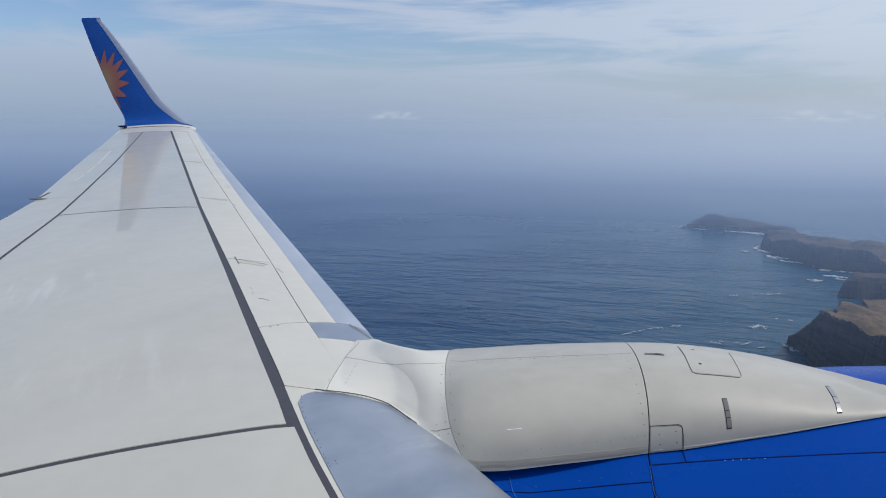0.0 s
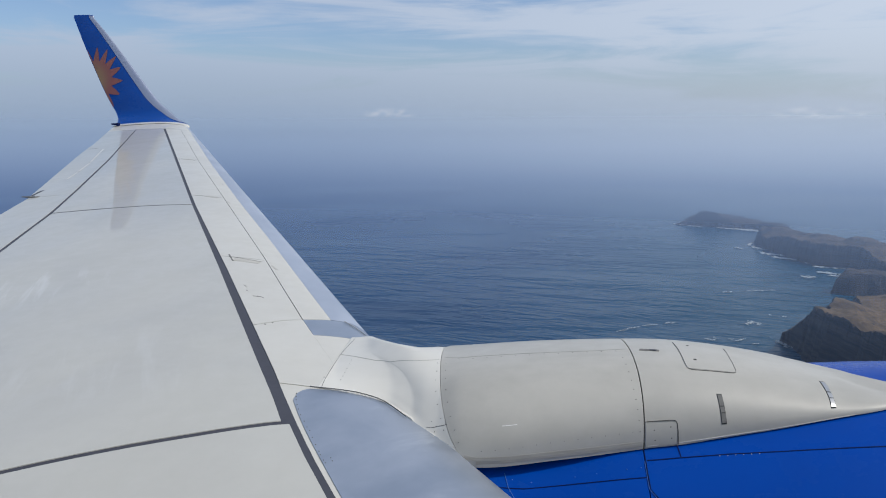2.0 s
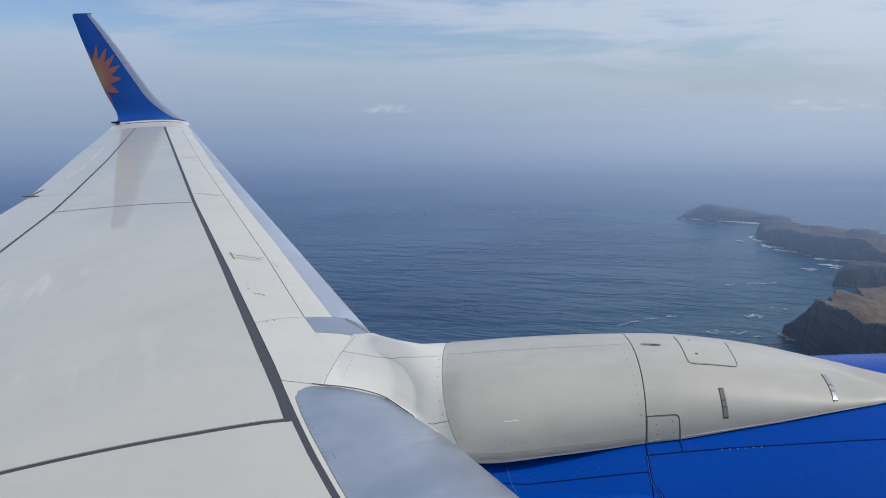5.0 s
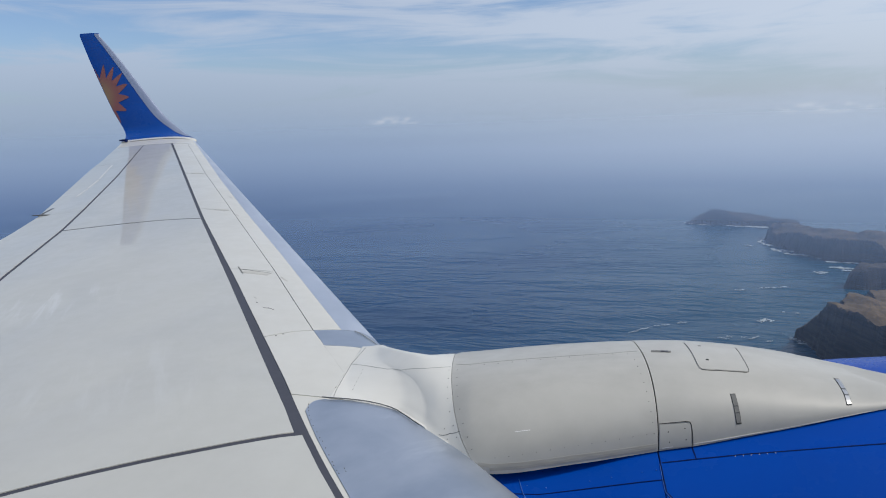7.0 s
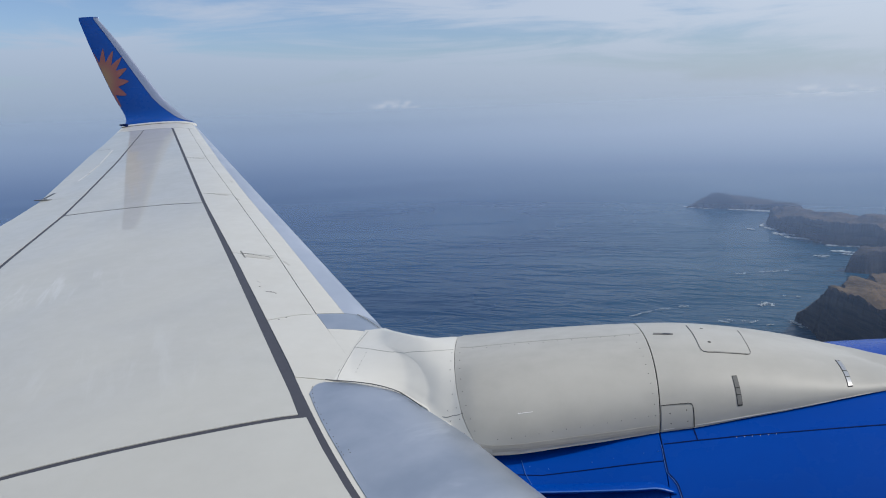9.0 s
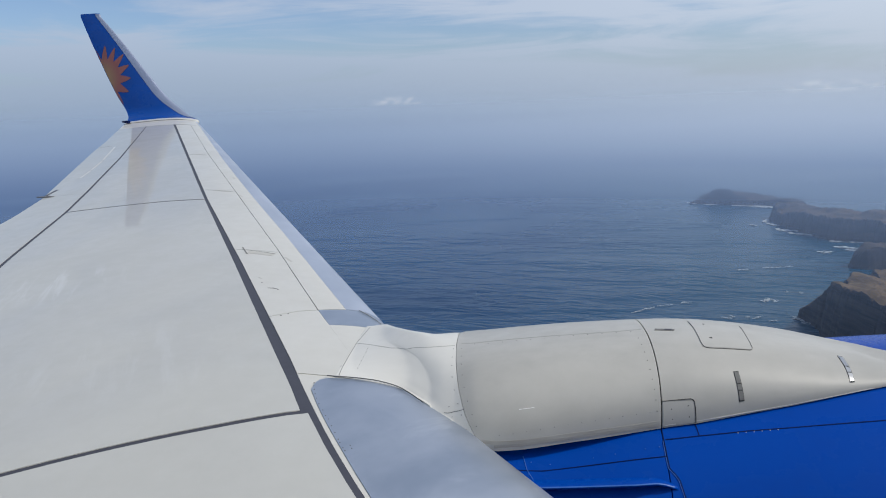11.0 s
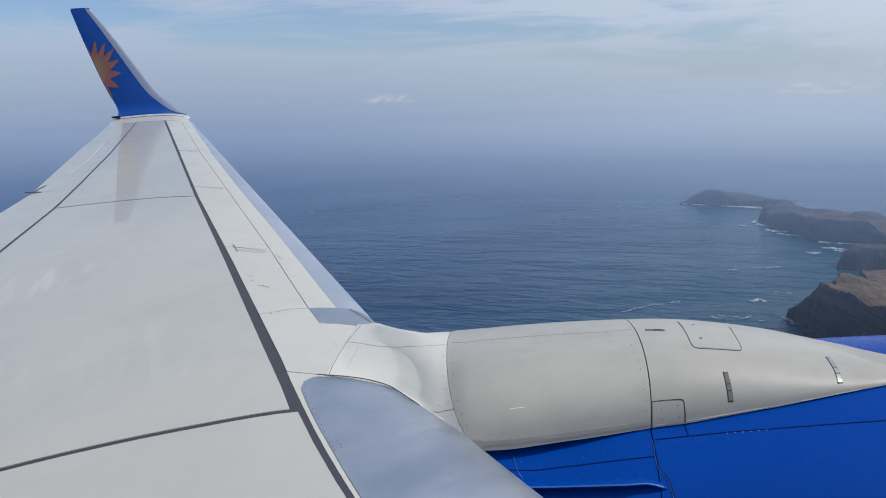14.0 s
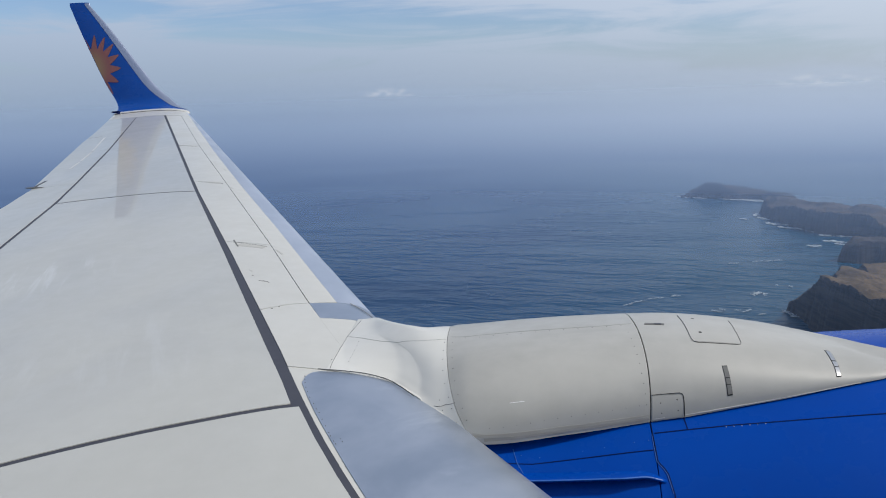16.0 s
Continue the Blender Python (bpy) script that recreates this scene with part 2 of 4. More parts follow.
rock_mat = surface("volcanic_rock_and_dry_grass", build_rock)
mixed_rock = surface("rock_with_sparse_grass", lambda n, b, where: build_rock(n, b, where, 0.6))
bare_rock = surface("bare_volcanic_rock", lambda n, b, where: build_rock(n, b, where, 0.25))


def build_foam(n, b, where):
    put(n, b, colour=n.mix(n.noise(where, 0.2, 5.0), rgb(0.28, 0.33, 0.37), rgb(0.60, 0.64, 0.66)), rough=0.8)


foam_mat = surface("surf_foam", build_foam)


def haze_material():
    """Sea haze painted on one thin added sheet: the farther the water that lies behind it, the thicker."""
    m = bpy.data.materials.new("haze")
    m.use_nodes = True
    n = Nodes(m.node_tree)
    place = n.add("ShaderNodeNewGeometry").outputs["Position"]
    at = n.add("ShaderNodeSeparateXYZ", {0: place})
    x, y, z = at.outputs[0], at.outputs[1], at.outputs[2]
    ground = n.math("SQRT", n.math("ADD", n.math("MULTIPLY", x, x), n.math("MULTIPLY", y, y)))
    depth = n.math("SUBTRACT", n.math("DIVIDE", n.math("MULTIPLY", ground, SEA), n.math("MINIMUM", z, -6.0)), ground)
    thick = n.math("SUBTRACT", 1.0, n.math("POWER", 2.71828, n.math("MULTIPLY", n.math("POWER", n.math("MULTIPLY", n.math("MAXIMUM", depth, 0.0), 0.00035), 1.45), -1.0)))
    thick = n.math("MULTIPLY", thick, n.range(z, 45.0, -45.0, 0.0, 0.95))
    # the haze's brightness is painted in: paler to the right and towards the horizon
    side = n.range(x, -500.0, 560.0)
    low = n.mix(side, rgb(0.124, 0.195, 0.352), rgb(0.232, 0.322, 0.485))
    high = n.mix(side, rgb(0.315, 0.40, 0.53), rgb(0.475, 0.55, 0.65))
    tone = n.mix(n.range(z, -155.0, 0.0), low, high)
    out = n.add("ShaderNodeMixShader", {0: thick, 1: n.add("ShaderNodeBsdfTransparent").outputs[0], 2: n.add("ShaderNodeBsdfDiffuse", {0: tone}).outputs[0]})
    n.add("ShaderNodeOutputMaterial", {0: out.outputs[0]})
    return m


# ---------------------------------------------------------------- building helpers
def thing(name, label, category, kind="", group="", at=AIRCRAFT):
    ob = new(name)
    ob.matrix_world = at
    return tagged(ob, label, category, group, kind)


def part(name, mesh_from, material, parent, label="", smooth=True):
    """Links a bmesh, or (vertices, faces), as one mesh under a thing or a part."""
    me = bpy.data.meshes.new(name)
    if isinstance(mesh_from, tuple):
        me.from_pydata([tuple(v) for v in mesh_from[0]], [], mesh_from[1])
    else:
        mesh_from.to_mesh(me)
        mesh_from.free()
    me.materials.append(material)
    if smooth:
        me.shade_smooth()
    ob = new(name, me)
    ob.parent = parent
    if label:
        ob["label"] = label
    return ob


def grid_faces(nu, nv, flip=False):
    f = [(i * nv + j, (i + 1) * nv + j, (i + 1) * nv + j + 1, i * nv + j + 1) for i in range(nu - 1) for j in range(nv - 1)]
    return [q[::-1] for q in f] if flip else f


def slab(fn, us, vs, depth, flip=False):
    """A curved plate: fn(u, v) gives a point and the way out of the surface; its rim goes down by depth."""
    top, low = [], []
    for u in us:
        for v in vs:
            p, n = fn(u, v)
            top.append(p)
            low.append(p - n * depth)
    nu, nv = len(us), len(vs)
    faces = grid_faces(nu, nv, flip)
    rim = [i * nv for i in range(nu)] + [(nu - 1) * nv + j for j in range(1, nv)] + [i * nv + nv - 1 for i in range(nu - 2, -1, -1)] + [j for j in range(nv - 2, 0, -1)]
    k, m = nu * nv, len(rim)
    verts = top + [top[r] for r in rim] + [low[r] for r in rim]
    for i in range(m):
        a, b = k + i, k + (i + 1) % m
        faces.append((b, a, a + m, b + m) if not flip else (a, b, b + m, a + m))
    return verts, faces


def ribbon(fn, path, width, lift=0.0035, steps=6):
    """A flat strip along a path (u, v) on a surface: a joint, or a line of sealant."""
    pts = []
    for (u0, v0), (u1, v1) in zip(path, path[1:]):
        for k in range(steps):
            f = k / steps
            pts.append((u0 + (u1 - u0) * f, v0 + (v1 - v0) * f))
    pts.append(path[-1])
    spots = [fn(*q) for q in pts]
    verts, faces = [], []
    for i, (p, n) in enumerate(spots):
        ahead = (spots[min(i + 1, len(spots) - 1)][0] - spots[max(i - 1, 0)][0]).normalized()
        side = ahead.cross(n).normalized() * width / 2
        verts += [p + n * lift - side, p + n * lift + side, p + n * (lift - 0.004) + side, p + n * (lift - 0.004) - side]
    for i in range(len(spots) - 1):
        a, b = 4 * i, 4 * i + 4
        faces += [(a, a + 1, b + 1, b), (a + 1, a + 2, b + 2, b + 1), (a + 3, a, b, b + 3)]
    return verts, faces


def span(a, b, n):
    return [a + (b - a) * i / (n - 1) for i in range(n)]


def ease(x):
    x = min(max(x, 0.0), 1.0)
    return x * x * (3 - 2 * x)


def along(x, xs, ys):
    return float(np.interp(x, xs, ys))


def curve(x, xs, ys):
    """A smooth line through the values ys at xs."""
    if x <= xs[0] or x >= xs[-1]:
        return along(x, xs, ys)
    i = max(k for k in range(len(xs) - 1) if xs[k] <= x)

    def lean(k):
        a, b = max(k - 1, 0), min(k + 1, len(xs) - 1)
        return (ys[b] - ys[a]) / (xs[b] - xs[a])
    w = xs[i + 1] - xs[i]
    t = (x - xs[i]) / w
    return ((2 * t ** 3 - 3 * t ** 2 + 1) * ys[i] + (t ** 3 - 2 * t ** 2 + t) * w * lean(i)
            + (3 * t ** 2 - 2 * t ** 3) * ys[i + 1] + (t ** 3 - t ** 2) * w * lean(i + 1))


# ---------------------------------------------------------------- sea, land, haze
def sea_sheet():
    rings, sides = [0, 300, 700, 1200, 1800, 2600, 3600, 4950], 96
    verts, faces = [(0, 0, SEA)], []
    for r in rings[1:]:
        verts += [(r * math.cos(2 * math.pi * k / sides), r * math.sin(2 * math.pi * k / sides), SEA) for k in range(sides)]
    for k in range(sides):
        faces.append((0, 1 + k, 1 + (k + 1) % sides))
    for i in range(len(rings) - 2):
        a, b = 1 + i * sides, 1 + (i + 1) * sides
        faces += [(a + k, b + k, b + (k + 1) % sides, a + (k + 1) % sides) for k in range(sides)]
    ob = part("sea", (verts, faces), water, None)
    tagged(ob, "deep blue open sea with long low swell", "sea", kind="structure")


sea_sheet()


def inside_distance(px, py, poly):
    """Distance from points to a closed outline, positive within it."""
    best = np.full(px.shape, 1e9)
    inside = np.zeros(px.shape, bool)
    for (x0, y0), (x1, y1) in zip(poly, poly[1:] + poly[:1]):
        ex, ey = x1 - x0, y1 - y0
        f = np.clip(((px - x0) * ex + (py - y0) * ey) / (ex * ex + ey * ey), 0, 1)
        best = np.minimum(best, np.hypot(px - x0 - f * ex, py - y0 - f * ey))
        if y0 != y1:
            inside ^= ((y0 > py) != (y1 > py)) & (px < (x1 - x0) * (py - y0) / (y1 - y0) + x0)
    return np.where(inside, best, -best)


def land(name, label, outline, peaks, cell, steep, rough, seed, material=rock_mat):
    """A headland: outline on the water, peaks (x, y, height), the slope of its cliffs."""
    xs = [p[0] for p in outline]
    ys = [p[1] for p in outline]
    gx = np.arange(min(xs) - 3 * cell, max(xs) + 3 * cell, cell)
    gy = np.arange(min(ys) - 3 * cell, max(ys) + 3 * cell, cell)
    X, Y = np.meshgrid(gx, gy, indexing="ij")
    shift = Vector((seed * 13.7, seed * 5.1, 0))
    wob = np.array([[noise.fractal(Vector((x / 60, y / 60, 0)) + shift, 0.9, 2.1, 5) for y in gy] for x in gx])
    crag = np.array([[noise.ridged_multi_fractal(Vector((x / 85, y / 85, 2)) + shift, 0.9, 2.1, 5, 1.0, 2.0) for y in gy] for x in gx])
    gully = np.array([[noise.ridged_multi_fractal(Vector((x / 190, y / 190, 7)) + shift, 1.0, 2.2, 4, 1.0, 2.0) for y in gy] for x in gx])
    fine = np.array([[noise.ridged_multi_fractal(Vector((x / 26, y / 26, 4)) + shift, 0.8, 2.2, 4, 1.0, 2.0) for y in gy] for x in gx])
    d = inside_distance(X, Y, outline) + wob * rough * 1.2 + (fine - 1.0) * rough * 0.25
    wsum, hsum = 1e-9, 0.0
    for x, y, h in peaks:
        w = 1.0 / (((X - x) ** 2 + (Y - y) ** 2) / 500 + 1) ** 1.9
        wsum, hsum = wsum + w, hsum + w * h
    top = hsum / wsum
    cliff = np.maximum(d, 0) * steep * np.clip(0.9 + 0.2 * (crag - 0.9), 0.7, 1.2)
    face = np.clip((top - cliff) / 30, 0, 1)
    z = np.minimum(cliff, top)
    z = z + np.clip(d / 25, 0, 1) * ((crag - 1.0) * rough * (0.5 + 0.9 * face) + wob * rough * 0.5 + (gully - 1.1) * rough * 1.3 + (fine - 1.0) * rough * (0.12 + 0.45 * face))
    z = np.where(d > 0, np.maximum(z, 0.8), d * 0.8)
    nu, nv = len(gx), len(gy)
    keep = d > -2.5 * cell
    index = -np.ones((nu, nv), int)
    verts, faces = [], []
    for i in range(nu):
        for j in range(nv):
            if keep[i, j]:
                index[i, j] = len(verts)
                verts.append((X[i, j], Y[i, j], SEA + z[i, j]))
    for i in range(nu - 1):
        for j in range(nv - 1):
            q = (index[i, j], index[i + 1, j], index[i + 1, j + 1], index[i, j + 1])
            if min(q) >= 0:
                faces.append(tuple(int(k) for k in q))
    ob = part(name, (verts, faces), material, None, smooth=False)
    return tagged(ob, label, "headland", kind="structure")


land("rocky_islet", "low dark volcanic islet fringed with white surf", [(786, 3160), (832, 3130), (957, 3065), (1045, 3045), (1110, 2985), (1200, 2985), (1215, 3060), (1120, 3150), (950, 3220), (830, 3210)],
     [(792, 3165, 4), (815, 3155, 14), (840, 3150, 28), (872, 3120, 60), (900, 3110, 78), (925, 3110, 66), (960, 3105, 36), (1020, 3070, 24), (1060, 3050, 24), (1120, 3030, 30), (1150, 3025, 24), (1175, 3010, 20), (1200, 3010, 12)], 6, 2.4, 9, 1, bare_rock)
land("long_headland", "hazy brown headland with dark sea cliffs", [(1059, 2850), (1000, 2790), (947, 2648), (950, 2527), (968, 2382), (1000, 2270), (1084, 2223), (1113, 2133), (1180, 2050), (1320, 2080), (1340, 2300), (1300, 2480), (1230, 2650), (1180, 2780), (1120, 2850)],
     [(975, 2640, 34), (1029, 2680, 58), (1020, 2520, 62), (1040, 2400, 66), (1080, 2420, 70), (1150, 2330, 80), (1140, 2240, 62), (1220, 2150, 50), (1150, 2150, 46), (1250, 2350, 34), (1200, 2550, 30), (1100, 2750, 30)], 6, 3.2, 11, 2, mixed_rock)
land("rock_stack", "dark rock stack standing in the surf", [(876, 1912), (930, 1893), (1032, 1886), (1090, 1910), (1080, 1960), (1000, 1985), (920, 1965)],
     [(885, 1925, 18), (912, 1935, 40), (932, 1935, 64), (960, 1930, 48), (985, 1925, 54), (1050, 1930, 44)], 5, 4.0, 9, 3, bare_rock)
land("cliff_headland", "brown grassy headland ending in dark cliffs", [(590, 1480), (600, 1395), (582, 1290), (594, 1150), (578, 1000), (585, 800), (640, 720), (900, 760), (1150, 1100), (1300, 1600), (1330, 2060), (1250, 2110), (1190, 2040), (1110, 1890), (980, 1850), (905, 1838), (872, 1740), (800, 1690), (770, 1665), (735, 1605), (700, 1535), (650, 1488)],
     [(594, 1474, 14), (608, 1460, 34), (626, 1450, 58), (650, 1440, 92), (720, 1500, 60), (745, 1560, 56), (755, 1600, 62), (626, 1380, 98), (614, 1330, 106), (610, 1270, 110), (618, 1140, 115), (602, 1040, 118), (605, 900, 116),
      (700, 1430, 70), (690, 1330, 78), (700, 1200, 82), (690, 1050, 88), (860, 1640, 30), (860, 1390, 50), (780, 1500, 42), (940, 1690, 34), (800, 1150, 74), (900, 1450, 44), (1080, 1700, 120), (905, 1700, 18), (880, 1780, 10), (940, 1790, 12), (985, 1800, 14), (950, 1740, 16), (900, 1640, 24), (820, 1600, 38), (850, 1540, 38), (1000, 1650, 40), (1160, 1660, 125), (1200, 1500, 110), (900, 900, 80), (1250, 1950, 70), (1100, 1300, 60)], 4.5, 7.0, 8, 4)


def surf(name, cx, cy, length, width, turn, seed, grain=1.0):
    """A patch of broken white water: many small ragged flecks just over the sea, thickest along its middle."""
    rnd = random.Random(seed)
    verts, faces = [], []
    for k in range(60):
        a = rnd.uniform(-1, 1)
        x, y = a * length / 2, rnd.gauss(0, 0.28) * width / 2 * (1 - a * a * 0.6) + 0.12 * width * math.sin(2.6 * a + seed)
        lx, ly = (rnd.uniform(0.015, 0.08) * length + 0.3) * grain, (rnd.uniform(0.015, 0.07) * width + 0.25) * grain
        ring = []
        for j in range(9):
            t = 2 * math.pi * j / 9
            r = rnd.uniform(0.5, 1.1)
            px, py = x + lx * r * math.cos(t), y + ly * r * math.sin(t)
            ring.append(len(verts))
            verts.append((cx + px * math.cos(turn) - py * math.sin(turn), cy + px * math.sin(turn) + py * math.cos(turn), SEA + 0.9 + 0.03 * k))
        faces.append(ring)
    ob = part(name, (verts, faces), foam_mat, None, smooth=False)
    return tagged(ob, "white foam of waves breaking by the rocks", "surf", kind="stuff", group="breaking surf")


# centre, length, width and turn of each patch
ISLET_SURF = ((795, 3160, 48, 42, -0.91), (852, 3112, 55, 33, -0.45), (990, 3045, 119, 60, -0.28), (1044, 3018, 80, 72, -0.2), (1080, 2985, 70, 50, -0.4), (1225, 3010, 16, 40, -0.14))
HEADLAND_SURF = ((860, 2582, 30, 23, -0.94), (928, 2588, 60, 34, -1.2), (930, 2666, 62, 28, -1.97), (936, 2473, 85, 55, -0.9), (948, 2397, 75, 42, -0.9), (999, 2317, 31, 24, -0.38), (1028, 2255, 81, 41, -0.35), (992, 2167, 65, 42, -0.38), (990, 2128, 35, 24, -0.18), (906, 2111, 37, 36, -0.17), (1103, 2156, 34, 34, 0.16), (963, 2043, 30, 15, 0.43), (925, 1842, 17, 19, -0.39), (987, 2087, 26, 20, 0.7))
BAY_SURF = ((616, 1907, 27, 13, 0.29), (712, 1929, 86, 13, 0.16), (282, 1536, 47, 10, 0.68), (310, 1556, 29, 8, 0.5), (346, 1577, 37, 7, 0.2), (394, 1597, 24, 13, 0.34), (448, 1478, 23, 10, -0.36), (463, 1489, 12, 8, -0.75), (492, 1483, 13, 6, -0.17), (510, 1478, 29, 10, 0.52), (577, 1607, 35, 46, -0.03), (531, 1453, 19, 8, 0.36), (643, 1680, 6, 10, -0.48), (669, 1667, 9, 13, -0.29), (684, 1601, 14, 19, -0.72), (587, 1462, 39, 31, -1.55), (599, 1431, 37, 30, -0.68))
for k, s in enumerate(ISLET_SURF + HEADLAND_SURF + BAY_SURF):
    surf("surf", *s, seed=40 + k, grain=1.0 if s in BAY_SURF else 1.8)


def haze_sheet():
    """A leaning sheet, added between the aircraft and the land, that carries the painted haze."""
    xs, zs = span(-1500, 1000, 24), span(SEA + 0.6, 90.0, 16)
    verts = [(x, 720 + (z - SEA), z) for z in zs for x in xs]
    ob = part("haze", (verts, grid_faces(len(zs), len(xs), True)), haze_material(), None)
    return tagged(ob, "added sheet painted as thin blue sea haze", "haze", kind="structure")


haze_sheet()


# ---------------------------------------------------------------- wing
def x_le(y):
    return -6.69 + 0.518 * (17 - y)


def x_te(y):
    return along(y, (1.5, 5.8, 8.0, 9.0, 10.2, 12.5, 13.7, 15.3, 17.0), (-4.2, -4.2, -4.72, -5.03, -5.53, -6.49, -6.96, -7.63, -8.34))


def profile(s, c):
    t = 0.105 * 5 * (0.2969 * s ** 0.5 - 0.126 * s - 0.3516 * s ** 2 + 0.2843 * s ** 3 - 0.1015 * s ** 4)
    return t * c


NOSE_Y = (2.0, 3.2, 3.45, 3.6, 3.7, 3.82, 3.92, 4.05, 4.15, 4.3, 4.36, 4.5)
NOSE_X = (0.45, 0.20, 0.13, 0.075, 0.05, 0.02, -0.005, -0.04, -0.065, -0.07, -0.03, 0.0)


def wing_point(d, y):
    """The upper skin, d metres behind the leading edge at y; negative d goes round under the nose."""
    c = x_le(y) - x_te(y)
    z0 = 2.185 - 0.137 * (17 - y)
    # the inboard nose runs out farther forward towards the body
    ahead = along(y, NOSE_Y, NOSE_X) * max(0.0, 1 - max(d, 0.0) / 0.4) ** 2 if y < 4.6 else 0.0
    if d >= 0:
        return Vector((x_le(y) - d + ahead, y, z0 + profile(min(d / c, 1.0), c)))
    return Vector((x_le(y) + d + ahead, y, z0 - 0.85 * profile(min(-d / c, 1.0), c)))


def wing(d, y):
    """A point of the skin and its normal; d runs from behind over the nose to beneath."""
    e = 0.004
    p = wing_point(d, y)
    n = (wing_point(d + e, y) - wing_point(d - e, y)).cross(wing_point(d, y + 0.05) - wing_point(d, y - 0.05))
    n = n.normalized()
    if (d > 0.02 and n.z < 0) or (d < -0.02 and n.z > 0) or (abs(d) <= 0.02 and n.x < 0):
        n = -n
    return p, n


BACK_Y = (1.6, 3.3, 3.492, 3.604, 3.742, 3.869, 4.011, 4.019, 4.231, 4.5, 6.0, 8.14, 15.66, 17.0)
FRONT_Y = (1.6, 3.3, 3.498, 3.588, 3.755, 3.894, 4.06, 4.241, 4.5, 6.0, 8.14, 15.66, 17.0)


def gap_back(y):
    return along(y, BACK_Y, (0.60, 0.728, 0.745, 0.755, 0.762, 0.763, 0.763, 0.790, 0.780, 0.778, 0.753, 0.735, 0.613, 0.60))


def gap_front(y):
    return along(y, FRONT_Y, (0.58, 0.70, 0.715, 0.722, 0.730, 0.732, 0.731, 0.727, 0.718, 0.70, 0.702, 0.568, 0.555))


rear_front = lambda y: along(y, (1.5, 6.38, 7.97, 11.38, 15.49, 17.0), (3.07, 2.367, 2.089, 1.63, 1.188, 1.05))
rear_back = lambda y: rear_front(y) + along(y, (6.4, 8.0, 11.4, 15.5), (0.034, 0.032, 0.030, 0.022))
thin_line = lambda y: along(y, (4.5, 5.2, 6.4, 8.9, 11.4, 15.5, 17.0), (0.43, 0.412, 0.378, 0.360, 0.352, 0.263, 0.25))
bare_line = lambda y: along(y, (4.5, 5.3, 7.0, 8.6, 11.1, 15.9, 17.0), (0.233, 0.233, 0.212, 0.215, 0.190, 0.070, 0.06))
chord = lambda y: x_le(y) - x_te(y)


def nose(k):
    return k * abs(k)


def lofted(front, back, y0, y1, nd, ny, depth, lift=0.0):
    """A skin panel between two lines along the span."""
    def fn(u, y):
        d = front(y) + (back(y) - front(y)) * u
        p, n = wing(d, y)
        return p + n * lift, n
    return slab(fn, span(0, 1, nd), span(y0, y1, ny), depth, flip=False)


airplane_wing = thing("airplane_wing", "light grey airliner wing with bare metal leading edge", "airplane wing")
# dark core under the skin panels, seen in the joints
def core_point(u, y):
    d = nose(u) * chord(y)
    p, n = wing(d, y)
    return p - n * (0.022 if y < 4.55 and d < 0.5 else 0.0032), n


part("core", slab(core_point, span(-0.984, 0.984, 61), span(1.6, 4.5, 36) + span(4.56, 16.7, 36), 0.004), sealant, airplane_wing, "dark grey sealant in the skin joints")
cross_y = lambda d: along(d, (0.772, 0.853, 0.967, 1.079, 1.187, 1.291, 1.393, 1.492, 1.589, 1.682, 1.773, 1.861, 3.05), (4.016, 3.984, 3.936, 3.887, 3.841, 3.798, 3.755, 3.712, 3.670, 3.628, 3.586, 3.545, 2.99))
splice_y = lambda d: along(d, (0.6, 0.70, 1.129, 1.572, 2.103, 2.4), (8.18, 8.171, 8.107, 8.027, 7.950, 7.905))
end_y = lambda d: along(d, (0.1, 0.233, 0.402, 0.532, 0.654, 0.75), (5.36, 5.298, 5.209, 5.146, 5.065, 5.0))


def between(y_low, y_high, d_front, d_back):
    """A panel bounded by chordwise joints y_low(d), y_high(d)."""
    def fn(u, v):
        y = 0.5 * (y_low(1.2) + y_high(1.2))
        for _ in range(4):
            d = d_front(y) + (d_back(y) - d_front(y)) * u
            y = y_low(d) + (y_high(d) - y_low(d)) * v
        return wing(d, y)
    return fn


part("skin_panel", slab(between(lambda d: 1.6, lambda d: cross_y(d) - 0.014, gap_back, rear_front), span(0, 1, 24), span(0, 1, 12), 0.005), wing_grey, airplane_wing)
part("skin_panel", slab(between(lambda d: cross_y(d) + 0.012, lambda d: splice_y(d) - 0.015, gap_back, rear_front), span(0, 1, 24), span(0, 1, 24), 0.005), wing_grey, airplane_wing)
part("skin_panel", slab(between(lambda d: splice_y(d) + 0.015, lambda d: 15.66, gap_back, rear_front), span(0, 1, 20), span(0, 1, 30), 0.005), wing_grey, airplane_wing)
part("tip_panel", lofted(lambda y: bare_line(y) + 0.001, lambda y: chord(y) * 0.992, 15.69, 16.86, 24, 8, 0.006), slat_white, airplane_wing, "pale grey wing tip fairing")
def ahead_of(front, back, y_low, y_high):
    """A panel of the nose between two lines along the span, cut by chordwise joints."""
    def fn(u, v):
        y = 0.5 * (y_low(0.4) + y_high(0.4))
        for _ in range(5):
            d = front(y) + (back(y) - front(y)) * u
            y = y_low(d) + (y_high(d) - y_low(d)) * v
        return wing(d, y)
    return fn


